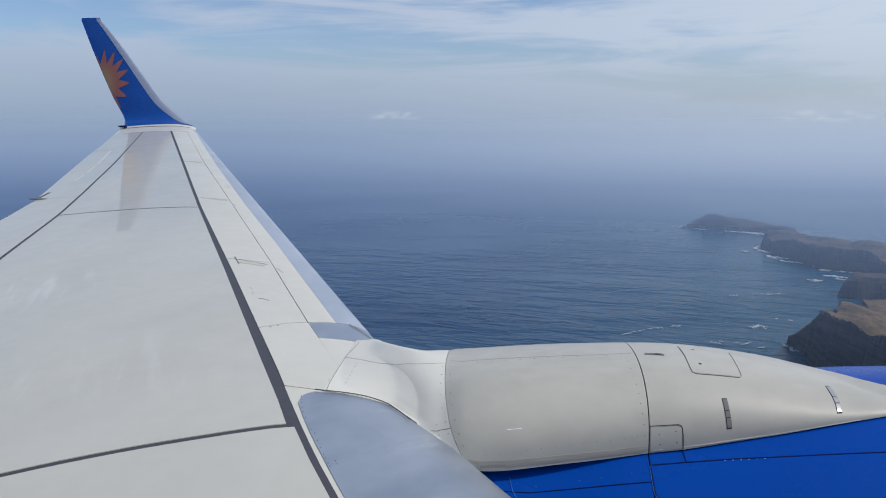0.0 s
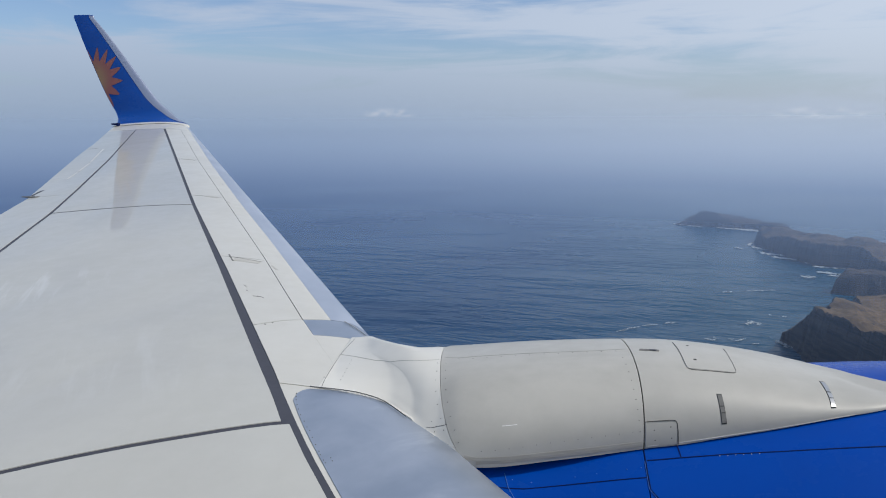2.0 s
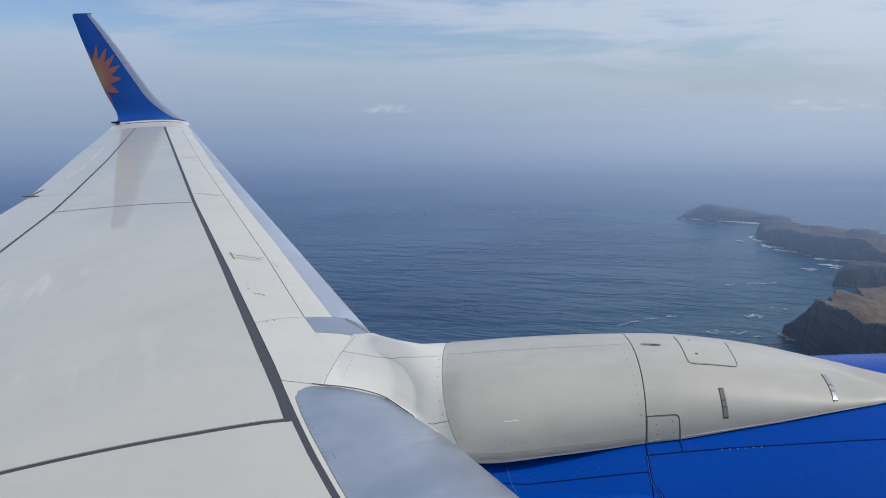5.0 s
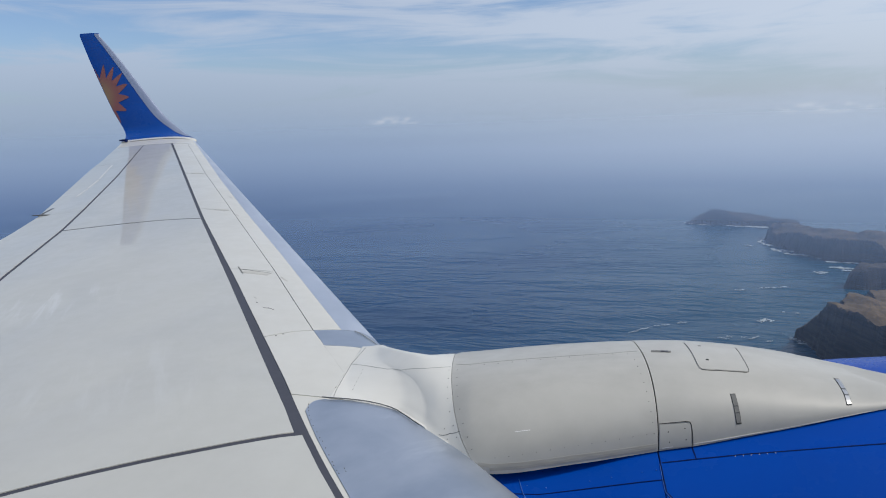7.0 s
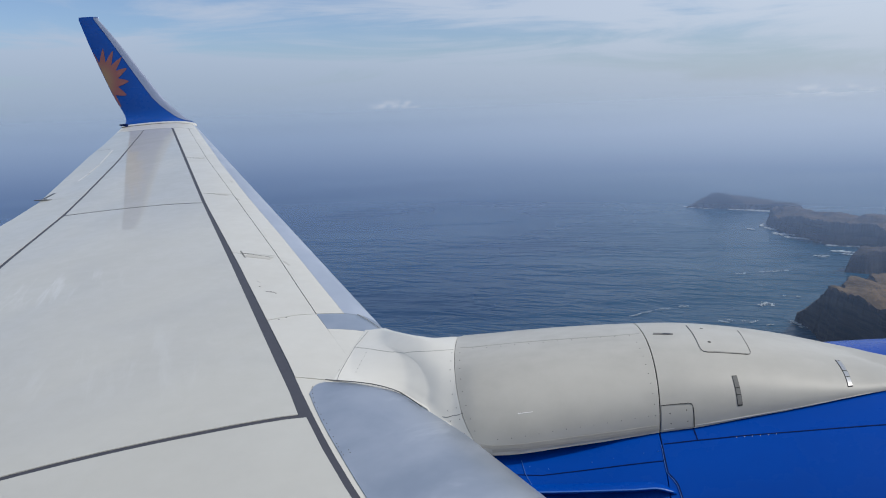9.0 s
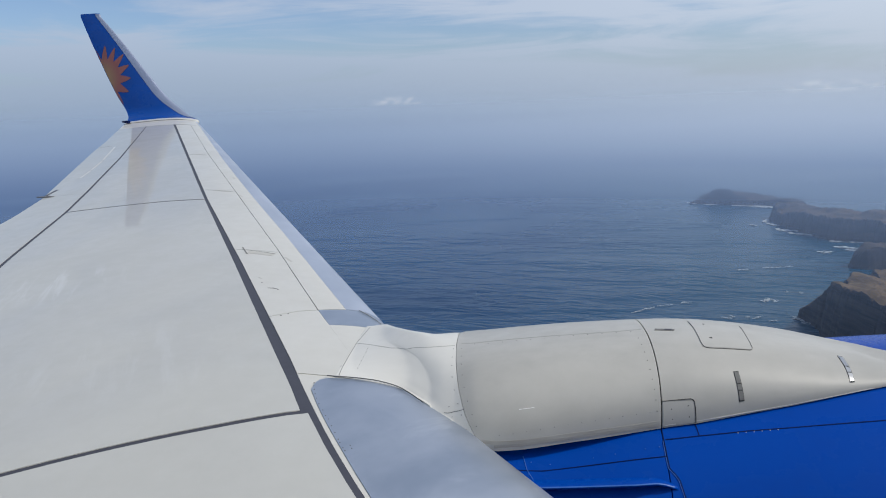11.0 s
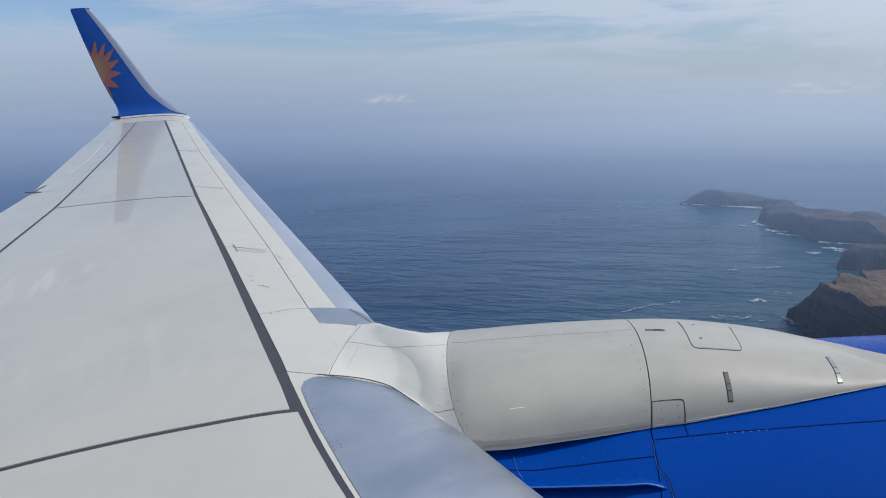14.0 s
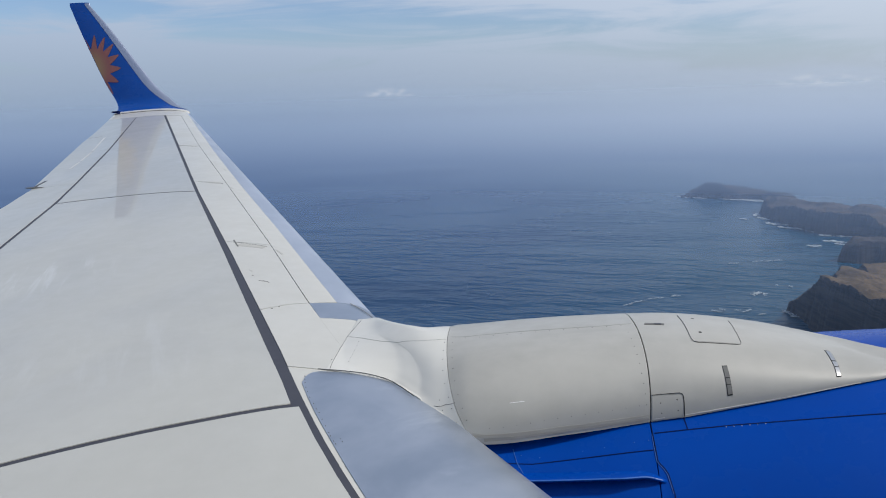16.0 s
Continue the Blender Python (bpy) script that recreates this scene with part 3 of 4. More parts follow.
SLAT_ENDS = (15.66, 11.33, 8.66, 6.36)
for outer, inner in zip(SLAT_ENDS, SLAT_ENDS[1:] + (None,)):
    low = (lambda d: end_y(d) + 0.003) if inner is None else (lambda d, q=inner: q + 0.003)
    high = lambda d, q=outer: q - 0.003
    part("fixed_leading_edge", slab(ahead_of(lambda y: thin_line(y) + 0.0028, gap_front, low, high), span(0, 1, 10), span(0, 1, 16), 0.005), slat_white, airplane_wing)
slat = part("slat", slab(ahead_of(bare_line, lambda y: thin_line(y) - 0.0028, lambda d: end_y(d) + 0.002, lambda d: 15.66), span(0, 1, 10), span(0, 1, 44), 0.005), slat_white, airplane_wing)
part("slat_nose", slab(ahead_of(lambda y: -0.10, lambda y: bare_line(y) - 0.001, lambda d: end_y(d) + 0.002, lambda d: 16.8), span(0, 1, 40), span(0, 1, 44), 0.005), polished_metal, airplane_wing, "bare polished metal slat nose")
inner_y = lambda d: along(d, (0.0, 0.163, 0.417, 0.6), (5.02, 5.075, 4.988, 4.93))
part("slat_end_plate", slab(ahead_of(lambda y: -0.10, lambda y: 0.41, inner_y, lambda d: end_y(d) - 0.003), span(0, 1, 40), span(0, 1, 6), 0.005), bare_metal, airplane_wing, "dull bare metal plate at the slat end")
part("leading_edge_panel", slab(ahead_of(lambda y: 0.4124, gap_front, lambda d: 4.355, lambda d: end_y(d) - 0.003), span(0, 1, 14), span(0, 1, 10), 0.005), slat_white, airplane_wing)
part("leading_edge_panel", slab(ahead_of(lambda y: -0.10, lambda y: 0.412, lambda d: 4.37, lambda d: inner_y(d) - 0.002), span(0, 1, 36), span(0, 1, 10), 0.004), slat_white, airplane_wing)
frame_w = lambda y: along(y, (1.6, 3.5, 3.76, 4.0, 4.12, 4.21, 4.33), (0.010, 0.016, 0.020, 0.018, 0.021, 0.026, 0.034))
krueger_end = lambda d: curve(d, (-0.12, 0.0, 0.225, 0.285, 0.369, 0.44, 0.58, 0.64, 0.68, 0.72), (4.366, 4.366, 4.360, 4.352, 4.348, 4.350, 4.335, 4.305, 4.25, 4.16))
lip_line = lambda d: curve(d, (0.0, 0.225, 0.285, 0.369, 0.44, 0.58), (4.10, 4.215, 4.315, 4.348, 4.350, 4.335))
krueger_panel = part("krueger_panel", slab(ahead_of(lambda y: -0.12, lambda y: gap_front(y) - frame_w(y) - 0.002, lambda d: 1.6, krueger_end), span(0, 1, 48), span(0, 1, 28), 0.005), bare_metal, airplane_wing, "bare metal inboard leading edge")
part("krueger_frame", lofted(lambda y: 0.30, gap_front, 2.0, 4.365, 16, 40, 0.006, -0.003), slat_white, airplane_wing)
aileron = part("aileron", lofted(rear_back, lambda y: chord(y) * 0.992, 8.935, 15.66, 10, 24, 0.005), wing_grey, airplane_wing)
part("spoiler_panel", lofted(rear_back, lambda y: chord(y) * 0.985, 5.9, 8.927, 10, 12, 0.005), wing_grey, airplane_wing)
part("flap_panel", lofted(rear_back, lambda y: chord(y) * 0.985, 1.6, 5.87, 10, 12, 0.005), wing_grey, airplane_wing)


# ---------------------------------------------------------------- winglet
def wl_mid(k):
    """The winglet's path out and up: k from 0 at the wing tip to 1 at its top; y, z and lean."""
    arc = 0.32
    if k < arc:
        a = radians(7.8 + (75 - 7.8) * k / arc)
        return 16.75 + 0.55 * (math.sin(a) - math.sin(radians(7.8))), 2.16 + 0.55 * (math.cos(radians(7.8)) - math.cos(a)), a
    f = (k - arc) / (1 - arc)
    return 17.206 + 0.552 * f, 2.562 + 2.11 * f, radians(75)


WL_Z = (2.16, 2.20, 2.33, 2.49, 2.73, 3.20, 3.74, 4.25, 4.62)
wl_le = lambda z: curve(z, WL_Z, (-6.58, -6.60, -6.90, -7.13, -7.43, -7.86, -8.33, -8.79, -9.15))
wl_te = lambda z: curve(z, (2.16, 2.33, 2.88, 3.92, 4.62), (-8.25, -8.29, -8.665, -9.251, -9.61))


def winglet(u, k):
    """The inner face at the share u of the chord (negative: the outer face)."""
    y, z, a = wl_mid(k)
    le, te = wl_le(z), wl_te(z)
    c = le - te
    out = Vector((0, -math.sin(a), math.cos(a)))
    h = profile(min(abs(u), 1.0), c) * (1.0 if u >= 0 else -0.9)
    return Vector((le - abs(u) * c, y, z)) + out * h, out * (1 if u >= 0 else -1)


us_wl = [nose(q) for q in span(-0.9999, 0.9999, 41)]
part_wl = thing("winglet", "blue blended winglet with an orange sun emblem", "winglet")
part("root_fairing", slab(winglet, us_wl, span(0.0, 0.085, 6), 0.002), slat_white, part_wl, "pale grey winglet root")
blade = part("blade", slab(winglet, us_wl, span(0.085, 1.0, 50), 0.002), tail_blue, part_wl, "blue painted winglet blade")
strip_u = lambda k: along(k, (0, 0.15, 0.4, 1.0), (0.04, 0.13, 0.20, 0.21))
part("leading_edge", slab(lambda q, k: (winglet(nose(q) * strip_u(k) , k)[0] + winglet(nose(q) * strip_u(k), k)[1] * 0.006 + Vector((0.005 * (1 - abs(q)), 0, 0)), winglet(nose(q), k)[1]), span(-1, 1, 17), span(0.12, 0.995, 50), 0.004), strip_metal, blade, "bare metal winglet leading edge")


def emblem(z, x):
    """A point of the inner face at height z and place x along the flow."""
    lo, hi = 0.0, 1.0
    for _ in range(40):
        k = (lo + hi) / 2
        lo, hi = (k, hi) if wl_mid(k)[1] < z else (lo, k)
    zz = wl_mid(k)[1]
    u = (wl_le(zz) - x) / (wl_le(zz) - wl_te(zz))
    return winglet(min(max(u, 0.02), 0.995), k)


def sun_mesh(inner, outer, rays, lift):
    """A sun cut by the trailing edge: a disc, or the ring of its flames."""
    cx, cz = -8.95, 3.13
    verts, off = [], []
    n = 96
    for j in range(n + 1):
        a = -1.25 + 3.22 * j / n
        wave = abs(((a - 0.061) * rays / math.pi) % 1.0 - 0.5) * 2
        ro = inner + (outer - inner) * wave ** 1.15 if rays else outer
        for r in ((inner - 0.02) if rays else 0.001, ro):
            z = cz + r * math.sin(a) * 1.22
            x = cx + r * math.cos(a)
            off.append(x < wl_te(z) + 0.012)
            p, q = emblem(z, max(x, wl_te(z) + 0.012))
            verts.append(p + q * lift)
    faces = [(2 * j, 2 * j + 1, 2 * j + 3, 2 * j + 2) for j in range(n) if not (off[2 * j + 1] and off[2 * j + 3])]
    return verts, faces


part("sun_emblem", sun_mesh(0.40, 0.67, 8.2, 0.006), sun_paint, blade, "orange flames of a painted sun")
part("sun_disc", sun_mesh(0.0, 0.405, 0, 0.007), sun_paint, blade, "amber disc of a painted sun")

# ---------------------------------------------------------------- engine and pylon fairing
NY, NZ = 4.62, -0.30
nac_r = lambda x: curve(x, (-1.6, -0.5, 0.6, 1.5, 2.3, 2.9, 3.2), (0.70, 0.86, 0.92, 1.022, 1.05, 1.0, 0.90))

cowl_step = lambda x: 0.035 * ease((0.585 - x) / 0.5)


def nacelle(x, deg):
    a = radians(deg)
    out = Vector((0, -math.sin(a), math.cos(a)))
    return Vector((x, NY, NZ)) + out * (nac_r(x) - cowl_step(x)), out


ridge_r = lambda x: curve(x, (-0.95, -0.6, -0.313, -0.2, 0.06, 0.305, 0.578, 0.787, 1.025, 1.263, 1.42, 1.8), (1.00, 1.02, 1.034, 1.028, 1.056, 1.081, 1.101, 1.107, 1.091, 1.056, 1.030, 1.040))
near_deg = lambda x: curve(x, (-0.38, -0.05, 0.28, 0.6, 0.72, 0.91, 1.13, 1.34, 1.5, 1.8), (31.0, 34.8, 32.0, 28.5, 27.6, 25.7, 23.6, 21.2, 19.3, 13.6))
far_deg = lambda x: along(x, (-0.05, 0.6, 1.2, 1.38, 1.424, 1.455, 1.518, 1.589, 1.8), (-33.0, -28.0, -24.0, -15.0, -8.8, -3.4, 3.1, 7.3, 12.8))
wing_edge_y = lambda x: curve(x, (-0.95, -0.69, -0.53, -0.413, -0.351, -0.292, -0.25, -0.20, -0.15, -0.05), (4.35, 4.350, 4.346, 4.324, 4.274, 4.222, 4.185, 4.150, 4.13, 4.115))


def fairing_rows(x):
    """Near edge, ridge and far edge of the fairing at x, and how square its shoulder is."""
    if x >= -0.05:
        pn, nn = nacelle(x, near_deg(x))
        pf, nf = nacelle(x, far_deg(x))
        up = cowl_step(x) + 0.006
        near, far = pn + nn * up, pf + nf * up
    else:
        f = ease((x + 0.14) / -0.16)
        yn = wing_edge_y(x)
        pn, nn = nacelle(x, near_deg(x))
        free = pn + nn * (cowl_step(x) + 0.006)
        zw = wing_point(max(x_le(yn) - x, 0.02), yn).z - 0.008
        near = free.lerp(Vector((x, yn, zw)), f)
        far = Vector((x, 2 * NY - free.y, free.z))
    mid = (near_deg(x) + far_deg(x)) / 2 * ease((x - 1.1) / 0.4) if x > 1.1 else 0.0
    a = radians(mid)
    ridge = Vector((x, NY - math.sin(a) * ridge_r(x), NZ + math.cos(a) * ridge_r(x)))
    if x < -0.2:
        back = (-0.70, -0.607, -0.529, -0.46, -0.383, -0.313, -0.2)
        ridge.y = curve(x, back, (5.06, 5.00, 4.87, 4.77, 4.68, 4.62, 4.62))
        ridge.z = curve(x, back, (0.676, 0.690, 0.713, 0.728, 0.737, 0.736, 0.729))
        far = Vector((x, ridge.y + 0.012 + 0.128 * ease((x + 0.70) / 0.12) + 0.3 * ease((x + 0.45) / 0.25), curve(x, back, (0.672, 0.655, 0.60, 0.55, 0.50, 0.45, 0.42))))
    return near, ridge, far, curve(x, (-0.70, -0.6, -0.5, -0.4, -0.3, -0.22, -0.1, 0.6, 1.2, 1.8), (1.12, 1.14, 1.18, 1.24, 1.38, 1.7, 2.3, 2.3, 2.1, 2.0))


def lifted(p, x):
    """Keeps a point of the fairing clear of the cowl beneath it."""
    dy, dz = p.y - NY, p.z - NZ
    r, least = math.hypot(dy, dz), nac_r(x) + 0.006
    if x > 0.6 and r < least:
        return Vector((x, NY + dy * least / r, NZ + dz * least / r))
    return p


def section_point(x, q):
    near, ridge, far, power = fairing_rows(x)
    edge, f = (near, -q) if q <= 0 else (far, q)
    if q > 0 and x < -0.1:
        power = curve(x, (-0.70, -0.6, -0.5, -0.4, -0.27, -0.1), (1.5, 1.9, 2.15, 2.3, 2.35, 2.34))
    # superellipse from the ridge (f = 0) down to the edge (f = 1)
    a = f * math.pi / 2
    s, c = math.sin(a) ** (2 / power), max(math.cos(a), 0.0) ** (2 / power)
    p = Vector((x, ridge.y + (edge.y - ridge.y) * s, edge.z + (ridge.z - edge.z) * c))
    if x < -0.2 and x < x_le(p.y) - 0.02:
        p.z = max(p.z, wing_point(x_le(p.y) - x, p.y).z + (0.003 if x < -0.45 else -0.006))
    return lifted(p, x)


crease_x = lambda q: along(q, (-1.0, -0.79, -0.70, -0.617, -0.522, -0.438, -0.39, -0.338, 0.0), (-0.286, -0.291, -0.291, -0.296, -0.314, -0.352, -0.409, -0.492, -0.60))
joint_x = lambda q: curve(q, (-1.0, -0.833, -0.725, -0.605, -0.482, -0.30, -0.055, 1.0), (-0.088, -0.132, -0.155, -0.173, -0.188, -0.202, -0.209, -0.205))


def hollow(x, q):
    """How far the skin sinks towards the crease, on its pylon side."""
    h = (joint_x(q) - x) / (joint_x(q) - crease_x(q)) if crease_x(q) <= x < joint_x(q) and q < 0 else 0.0
    return Vector((0, 0.5, -0.87)) * (0.015 * h * ease((-q - 0.25) / 0.4) * ease((1 + q) / 0.25))


def fillet_point(x, q):
    """The lobe of the wing root: it swells forward from the skin and rounds off down to the crease on the pylon."""
    end, near_end, ridge_end = crease_x(q), crease_x(-1.0), crease_x(0.0)
    u, v = (x + 0.70) / (end + 0.70), math.sin(-q * math.pi / 2) ** (2 / 1.2)
    on_skin = lambda y: Vector((0, y, wing_point(x_le(y) + 0.70, y).z + 0.003))
    a, b = on_skin(5.06 + (4.35 - 5.06) * v), section_point(end, q) + hollow(end, q)
    c = fairing_rows(-0.70 + u * (ridge_end + 0.70))[1]
    d = fairing_rows(-0.70 + u * (near_end + 0.70))[0]
    p = (a * (1 - u) + b * u + c * (1 - v) + d * v
         - (on_skin(5.06) * ((1 - u) * (1 - v)) + on_skin(4.35) * ((1 - u) * v) + section_point(ridge_end, 0.0) * (u * (1 - v)) + section_point(near_end, -1.0) * (u * v)))
    p.x = x
    bow = (u - u ** 6) * ease((-q - 0.30) / 0.22) * ease((1 + q) / 0.2)
    p += Vector((0, -0.35, 0.94)) * (LOBE * bow)
    p = p.lerp(section_point(x, q), 1 - ease((-q - 0.22) / 0.22))
    if x < x_le(p.y) - 0.02:
        p.z = max(p.z, wing_point(x_le(p.y) - x, p.y).z + 0.002)
    return p


LOBE = 0.012


def fairing_point(x, q):
    return fillet_point(x, q) if q <= 0 and -0.70 <= x < crease_x(q) else section_point(x, q) + hollow(x, q)


def fairing(x, q):
    e = 0.004
    q0 = min(max(q, -0.995), 0.995)
    n = (fairing_point(x + e, q0) - fairing_point(x - e, q0)).cross(fairing_point(x, q0 + e) - fairing_point(x, q0 - e)).normalized()
    p = fairing_point(x, q)
    return p, n if n.dot(p - Vector((x, NY, NZ))) > 0 else -n


engine = thing("jet_engine", "blue engine nacelle with white pylon fairing", "engine")
cowl = part("cowl", slab(lambda x, a: nacelle(x, a), span(0.592, 3.1, 34), span(-180, 180, 73), 0.02), cowl_blue, engine, "glossy blue fan cowl")
aft_cowl = part("aft_cowl", slab(lambda x, a: nacelle(x, a), span(-1.6, 0.588, 30), span(-180, 180, 73), 0.02), cowl_blue, engine, "glossy blue thrust reverser cowl")
qs = span(-1, 1, 49)
def fillet_x(u, q):
    """Rows along the fillet: two thirds of them behind the crease, the rest before it."""
    k = crease_x(q) if q <= 0 else -0.60
    return -0.70 + (k + 0.70) * u / 0.66 if u < 0.66 else k + (joint_x(q) - 0.001 - k) * (u - 0.66) / 0.34


fillet = part("fillet", slab(lambda u, q: fairing(fillet_x(u, q), q), span(0, 0.66, 40) + span(0.665, 1, 24), span(-1, 1, 81), 0.006), sunlit_white, engine)
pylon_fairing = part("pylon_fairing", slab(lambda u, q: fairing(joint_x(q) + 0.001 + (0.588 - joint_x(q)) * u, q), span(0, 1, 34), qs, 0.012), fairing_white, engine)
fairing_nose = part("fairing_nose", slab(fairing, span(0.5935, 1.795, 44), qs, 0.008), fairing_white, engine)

# ---------------------------------------------------------------- fittings on the fairing and cowl
def seam(name, fn, path, width, material, parent, label="", lift=0.0014):
    return part(name, ribbon(fn, path, width, lift), material, parent, label, smooth=False)


def patch(fn, corners, lift, nu=6, nv=6):
    """A small plate let into a surface: four corners (u, v) in turn."""
    (a0, b0), (a1, b1), (a2, b2), (a3, b3) = corners

    def at(f, g):
        u = (a0 * (1 - f) + a1 * f) * (1 - g) + (a3 * (1 - f) + a2 * f) * g
        v = (b0 * (1 - f) + b1 * f) * (1 - g) + (b3 * (1 - f) + b2 * f) * g
        p, n = fn(u, v)
        return p + n * lift, n
    return slab(at, span(0, 1, nu), span(0, 1, nv), 0.006)


def rivets(name, fn, spots, size, material, parent, label=""):
    """Low round heads in a row."""
    verts, faces = [], []
    for u, v in spots:
        p, n = fn(u, v)
        side = n.cross(Vector((0, 0, 1)) if abs(n.z) < 0.9 else Vector((1, 0, 0))).normalized()
        other = n.cross(side)
        k = len(verts)
        for lift, r in ((-0.001, 1.0), (0.0016, 0.75)):
            verts += [p + n * lift + (side * math.cos(a) + other * math.sin(a)) * size * r for a in (2 * math.pi * j / 8 for j in range(8))]
        faces += [(k + j, k + (j + 1) % 8, k + 8 + (j + 1) % 8, k + 8 + j) for j in range(8)]
        faces.append(tuple(k + 8 + j for j in range(8)))
    return tagged(part(name, (verts, faces), material, parent, label, smooth=False), kind="stuff")


def row(a, b, n):
    return [(a[0] + (b[0] - a[0]) * i / (n - 1), a[1] + (b[1] - a[1]) * i / (n - 1)) for i in range(n)]


seam("joint", lambda x, q: (fairing(x, q)[0] - fairing(x, q)[1] * 0.008, fairing(x, q)[1]), [(joint_x(q), q) for q in span(0.4, -0.99, 24)], 0.020, rivet_grey, engine, "dark joint round the fairing")
seam("joint", lambda x, q: (fairing(x, q)[0] - fairing(x, q)[1] * 0.008, fairing(x, q)[1]), [(0.5915, 0.4), (0.5915, -0.995)], 0.030, seam_black, engine, "dark joint between cowl and fairing")
seam("joint", fairing, [(-0.697, -0.393), (-0.625, -0.402), (-0.565, -0.412), (-0.506, -0.415), (-0.439, -0.381), (-0.34, -0.274), (-0.215, -0.135)], 0.0019, hairline, engine, "", 0.001)
seam("joint", fairing, [(-0.20, -0.08), (-0.075, -0.058), (0.12, -0.062), (0.287, -0.075), (0.444, -0.083), (0.575, -0.072)], 0.0019, hairline, engine, "", 0.001)
seam("joint", fairing, [(-0.678, -0.10), (-0.688, -0.27), (-0.697, -0.39), (-0.696, -0.55), (-0.693, -0.74), (-0.684, -0.97)], 0.002, rivet_grey, engine, "", 0.001)
seam("joint", fairing, [(-0.235, -0.802), (-0.193, -0.728), (-0.154, -0.703)], 0.0016, rivet_grey, engine, "", 0.001)
# a thin white strip stands for the sun's glint
seam("glint_streak", fairing, [(0.055, -0.7375), (0.112, -0.7375)], 0.0026, glint_white, pylon_fairing, "small painted glint on the fairing", 0.001)
hatch = part("access_door", patch(fairing, [(0.597, -0.815), (0.713, -0.832), (0.713, -0.992), (0.597, -0.992)], 0.0015, 6, 8), fairing_white, engine, "small square access door")
seam("joint", fairing, [(0.594, -0.812), (0.650, -0.812), (0.700, -0.812), (0.709, -0.820), (0.714, -0.84), (0.717, -0.90), (0.719, -0.995)], 0.002, seam_black, engine, "", 0.0027)
rivets("screws", fairing, [(0.628, -0.88), (0.690, -0.865), (0.632, -0.955), (0.694, -0.95)], 0.0032, seam_black, hatch)
oil_door = part("oil_door", patch(fairing, [(0.797, 0.02), (0.786, -0.340), (0.980, -0.365), (1.003, 0.0)], 0.0012, 12, 10), fairing_white, engine, "hinged oil service door")
seam("joint", fairing, [(0.799, 0.067), (0.7925, -0.12), (0.790, -0.196), (0.788, -0.28), (0.790, -0.324), (0.797, -0.347), (0.811, -0.357), (0.968, -0.375), (0.978, -0.365), (0.984, -0.343), (0.992, -0.157), (1.009, 0.03)], 0.0015, rivet_grey, engine, "", 0.0027)
rivets("door_latch", fairing, [(0.852, 0.01), (0.838, -0.226)], 0.0090, seam_black, oil_door, "dark round door latch")
part("vent_slot", patch(fairing, [(0.634, -0.072), (0.628, -0.098), (0.707, -0.118), (0.712, -0.092)], 0.0015, 5, 4), rivet_grey, engine, "grey recessed vent slot")
part("vent_slot", patch(fairing, [(0.672, -0.086), (0.668, -0.104), (0.696, -0.111), (0.700, -0.094)], 0.003, 5, 4), sealant, engine, "dark vent opening")


def cowl_latch(x, q0, q1, lean, bright):
    """A flush tension latch: a dark recess with two steel levers in it."""
    w = 0.0095
    f = lambda a: (q0 + (q1 - q0) * a)
    xx = lambda a: x + lean * a
    bed = part("cowl_latch", patch(fairing, [(xx(0) - w, f(0)), (xx(1) - w, f(1)), (xx(1) + w, f(1)), (xx(0) + w, f(0))], 0.0015, 8, 4), seam_black, engine, "flush steel cowl latch")
    m = w * 0.86
    for a, b, mat in ((0.03, 0.40, latch_steel if bright else rivet_grey), (0.43, 0.62, latch_steel if bright else rivet_grey), (0.65, 0.96, latch_steel if bright else rivet_grey)):
        part("lever", patch(fairing, [(xx(a) - m, f(a)), (xx(b) - m, f(b)), (xx(b) + m, f(b)), (xx(a) + m, f(a))], 0.0026, 6, 4), mat, bed)


cowl_latch(0.884, -0.605, -0.885, 0.007, False)
cowl_latch(1.330, -0.330, -0.800, -0.019, True)
rivets("rivets", fairing, row((-0.02, -0.905), (0.548, -0.880), 12), 0.0019, rivet_grey, pylon_fairing, "row of grey rivet heads")
rivets("rivets", fairing, row((0.548, -0.20), (0.575, -0.88), 9), 0.0022, rivet_grey, pylon_fairing, "row of grey rivet heads")
rivets("rivets", fairing, [(-0.219, -0.19), (-0.218, -0.289), (-0.217, -0.376), (-0.211, -0.472), (-0.199, -0.567), (-0.181, -0.665), (-0.216, -0.715), (-0.202, -0.782), (-0.166, -0.747), (-0.147, -0.856)], 0.0022, rivet_grey, fillet, "row of grey rivet heads")
rivets("rivets", fairing, [(-0.184, -0.163), (-0.181, -0.254), (-0.177, -0.336), (-0.170, -0.433), (-0.159, -0.535), (-0.143, -0.646), (-0.124, -0.752), (-0.107, -0.843)], 0.0022, rivet_grey, pylon_fairing, "row of grey rivet heads")
rivets("rivets", fairing, [(-0.624, -0.448), (-0.624, -0.493), (-0.626, -0.55), (-0.627, -0.598), (-0.628, -0.646), (-0.628, -0.696)], 0.0020, rivet_grey, fillet, "row of grey rivet heads")
rivets("rivets", fairing, row((-0.13, -0.085), (0.53, -0.10), 12), 0.0020, rivet_grey, pylon_fairing, "row of grey rivet heads")

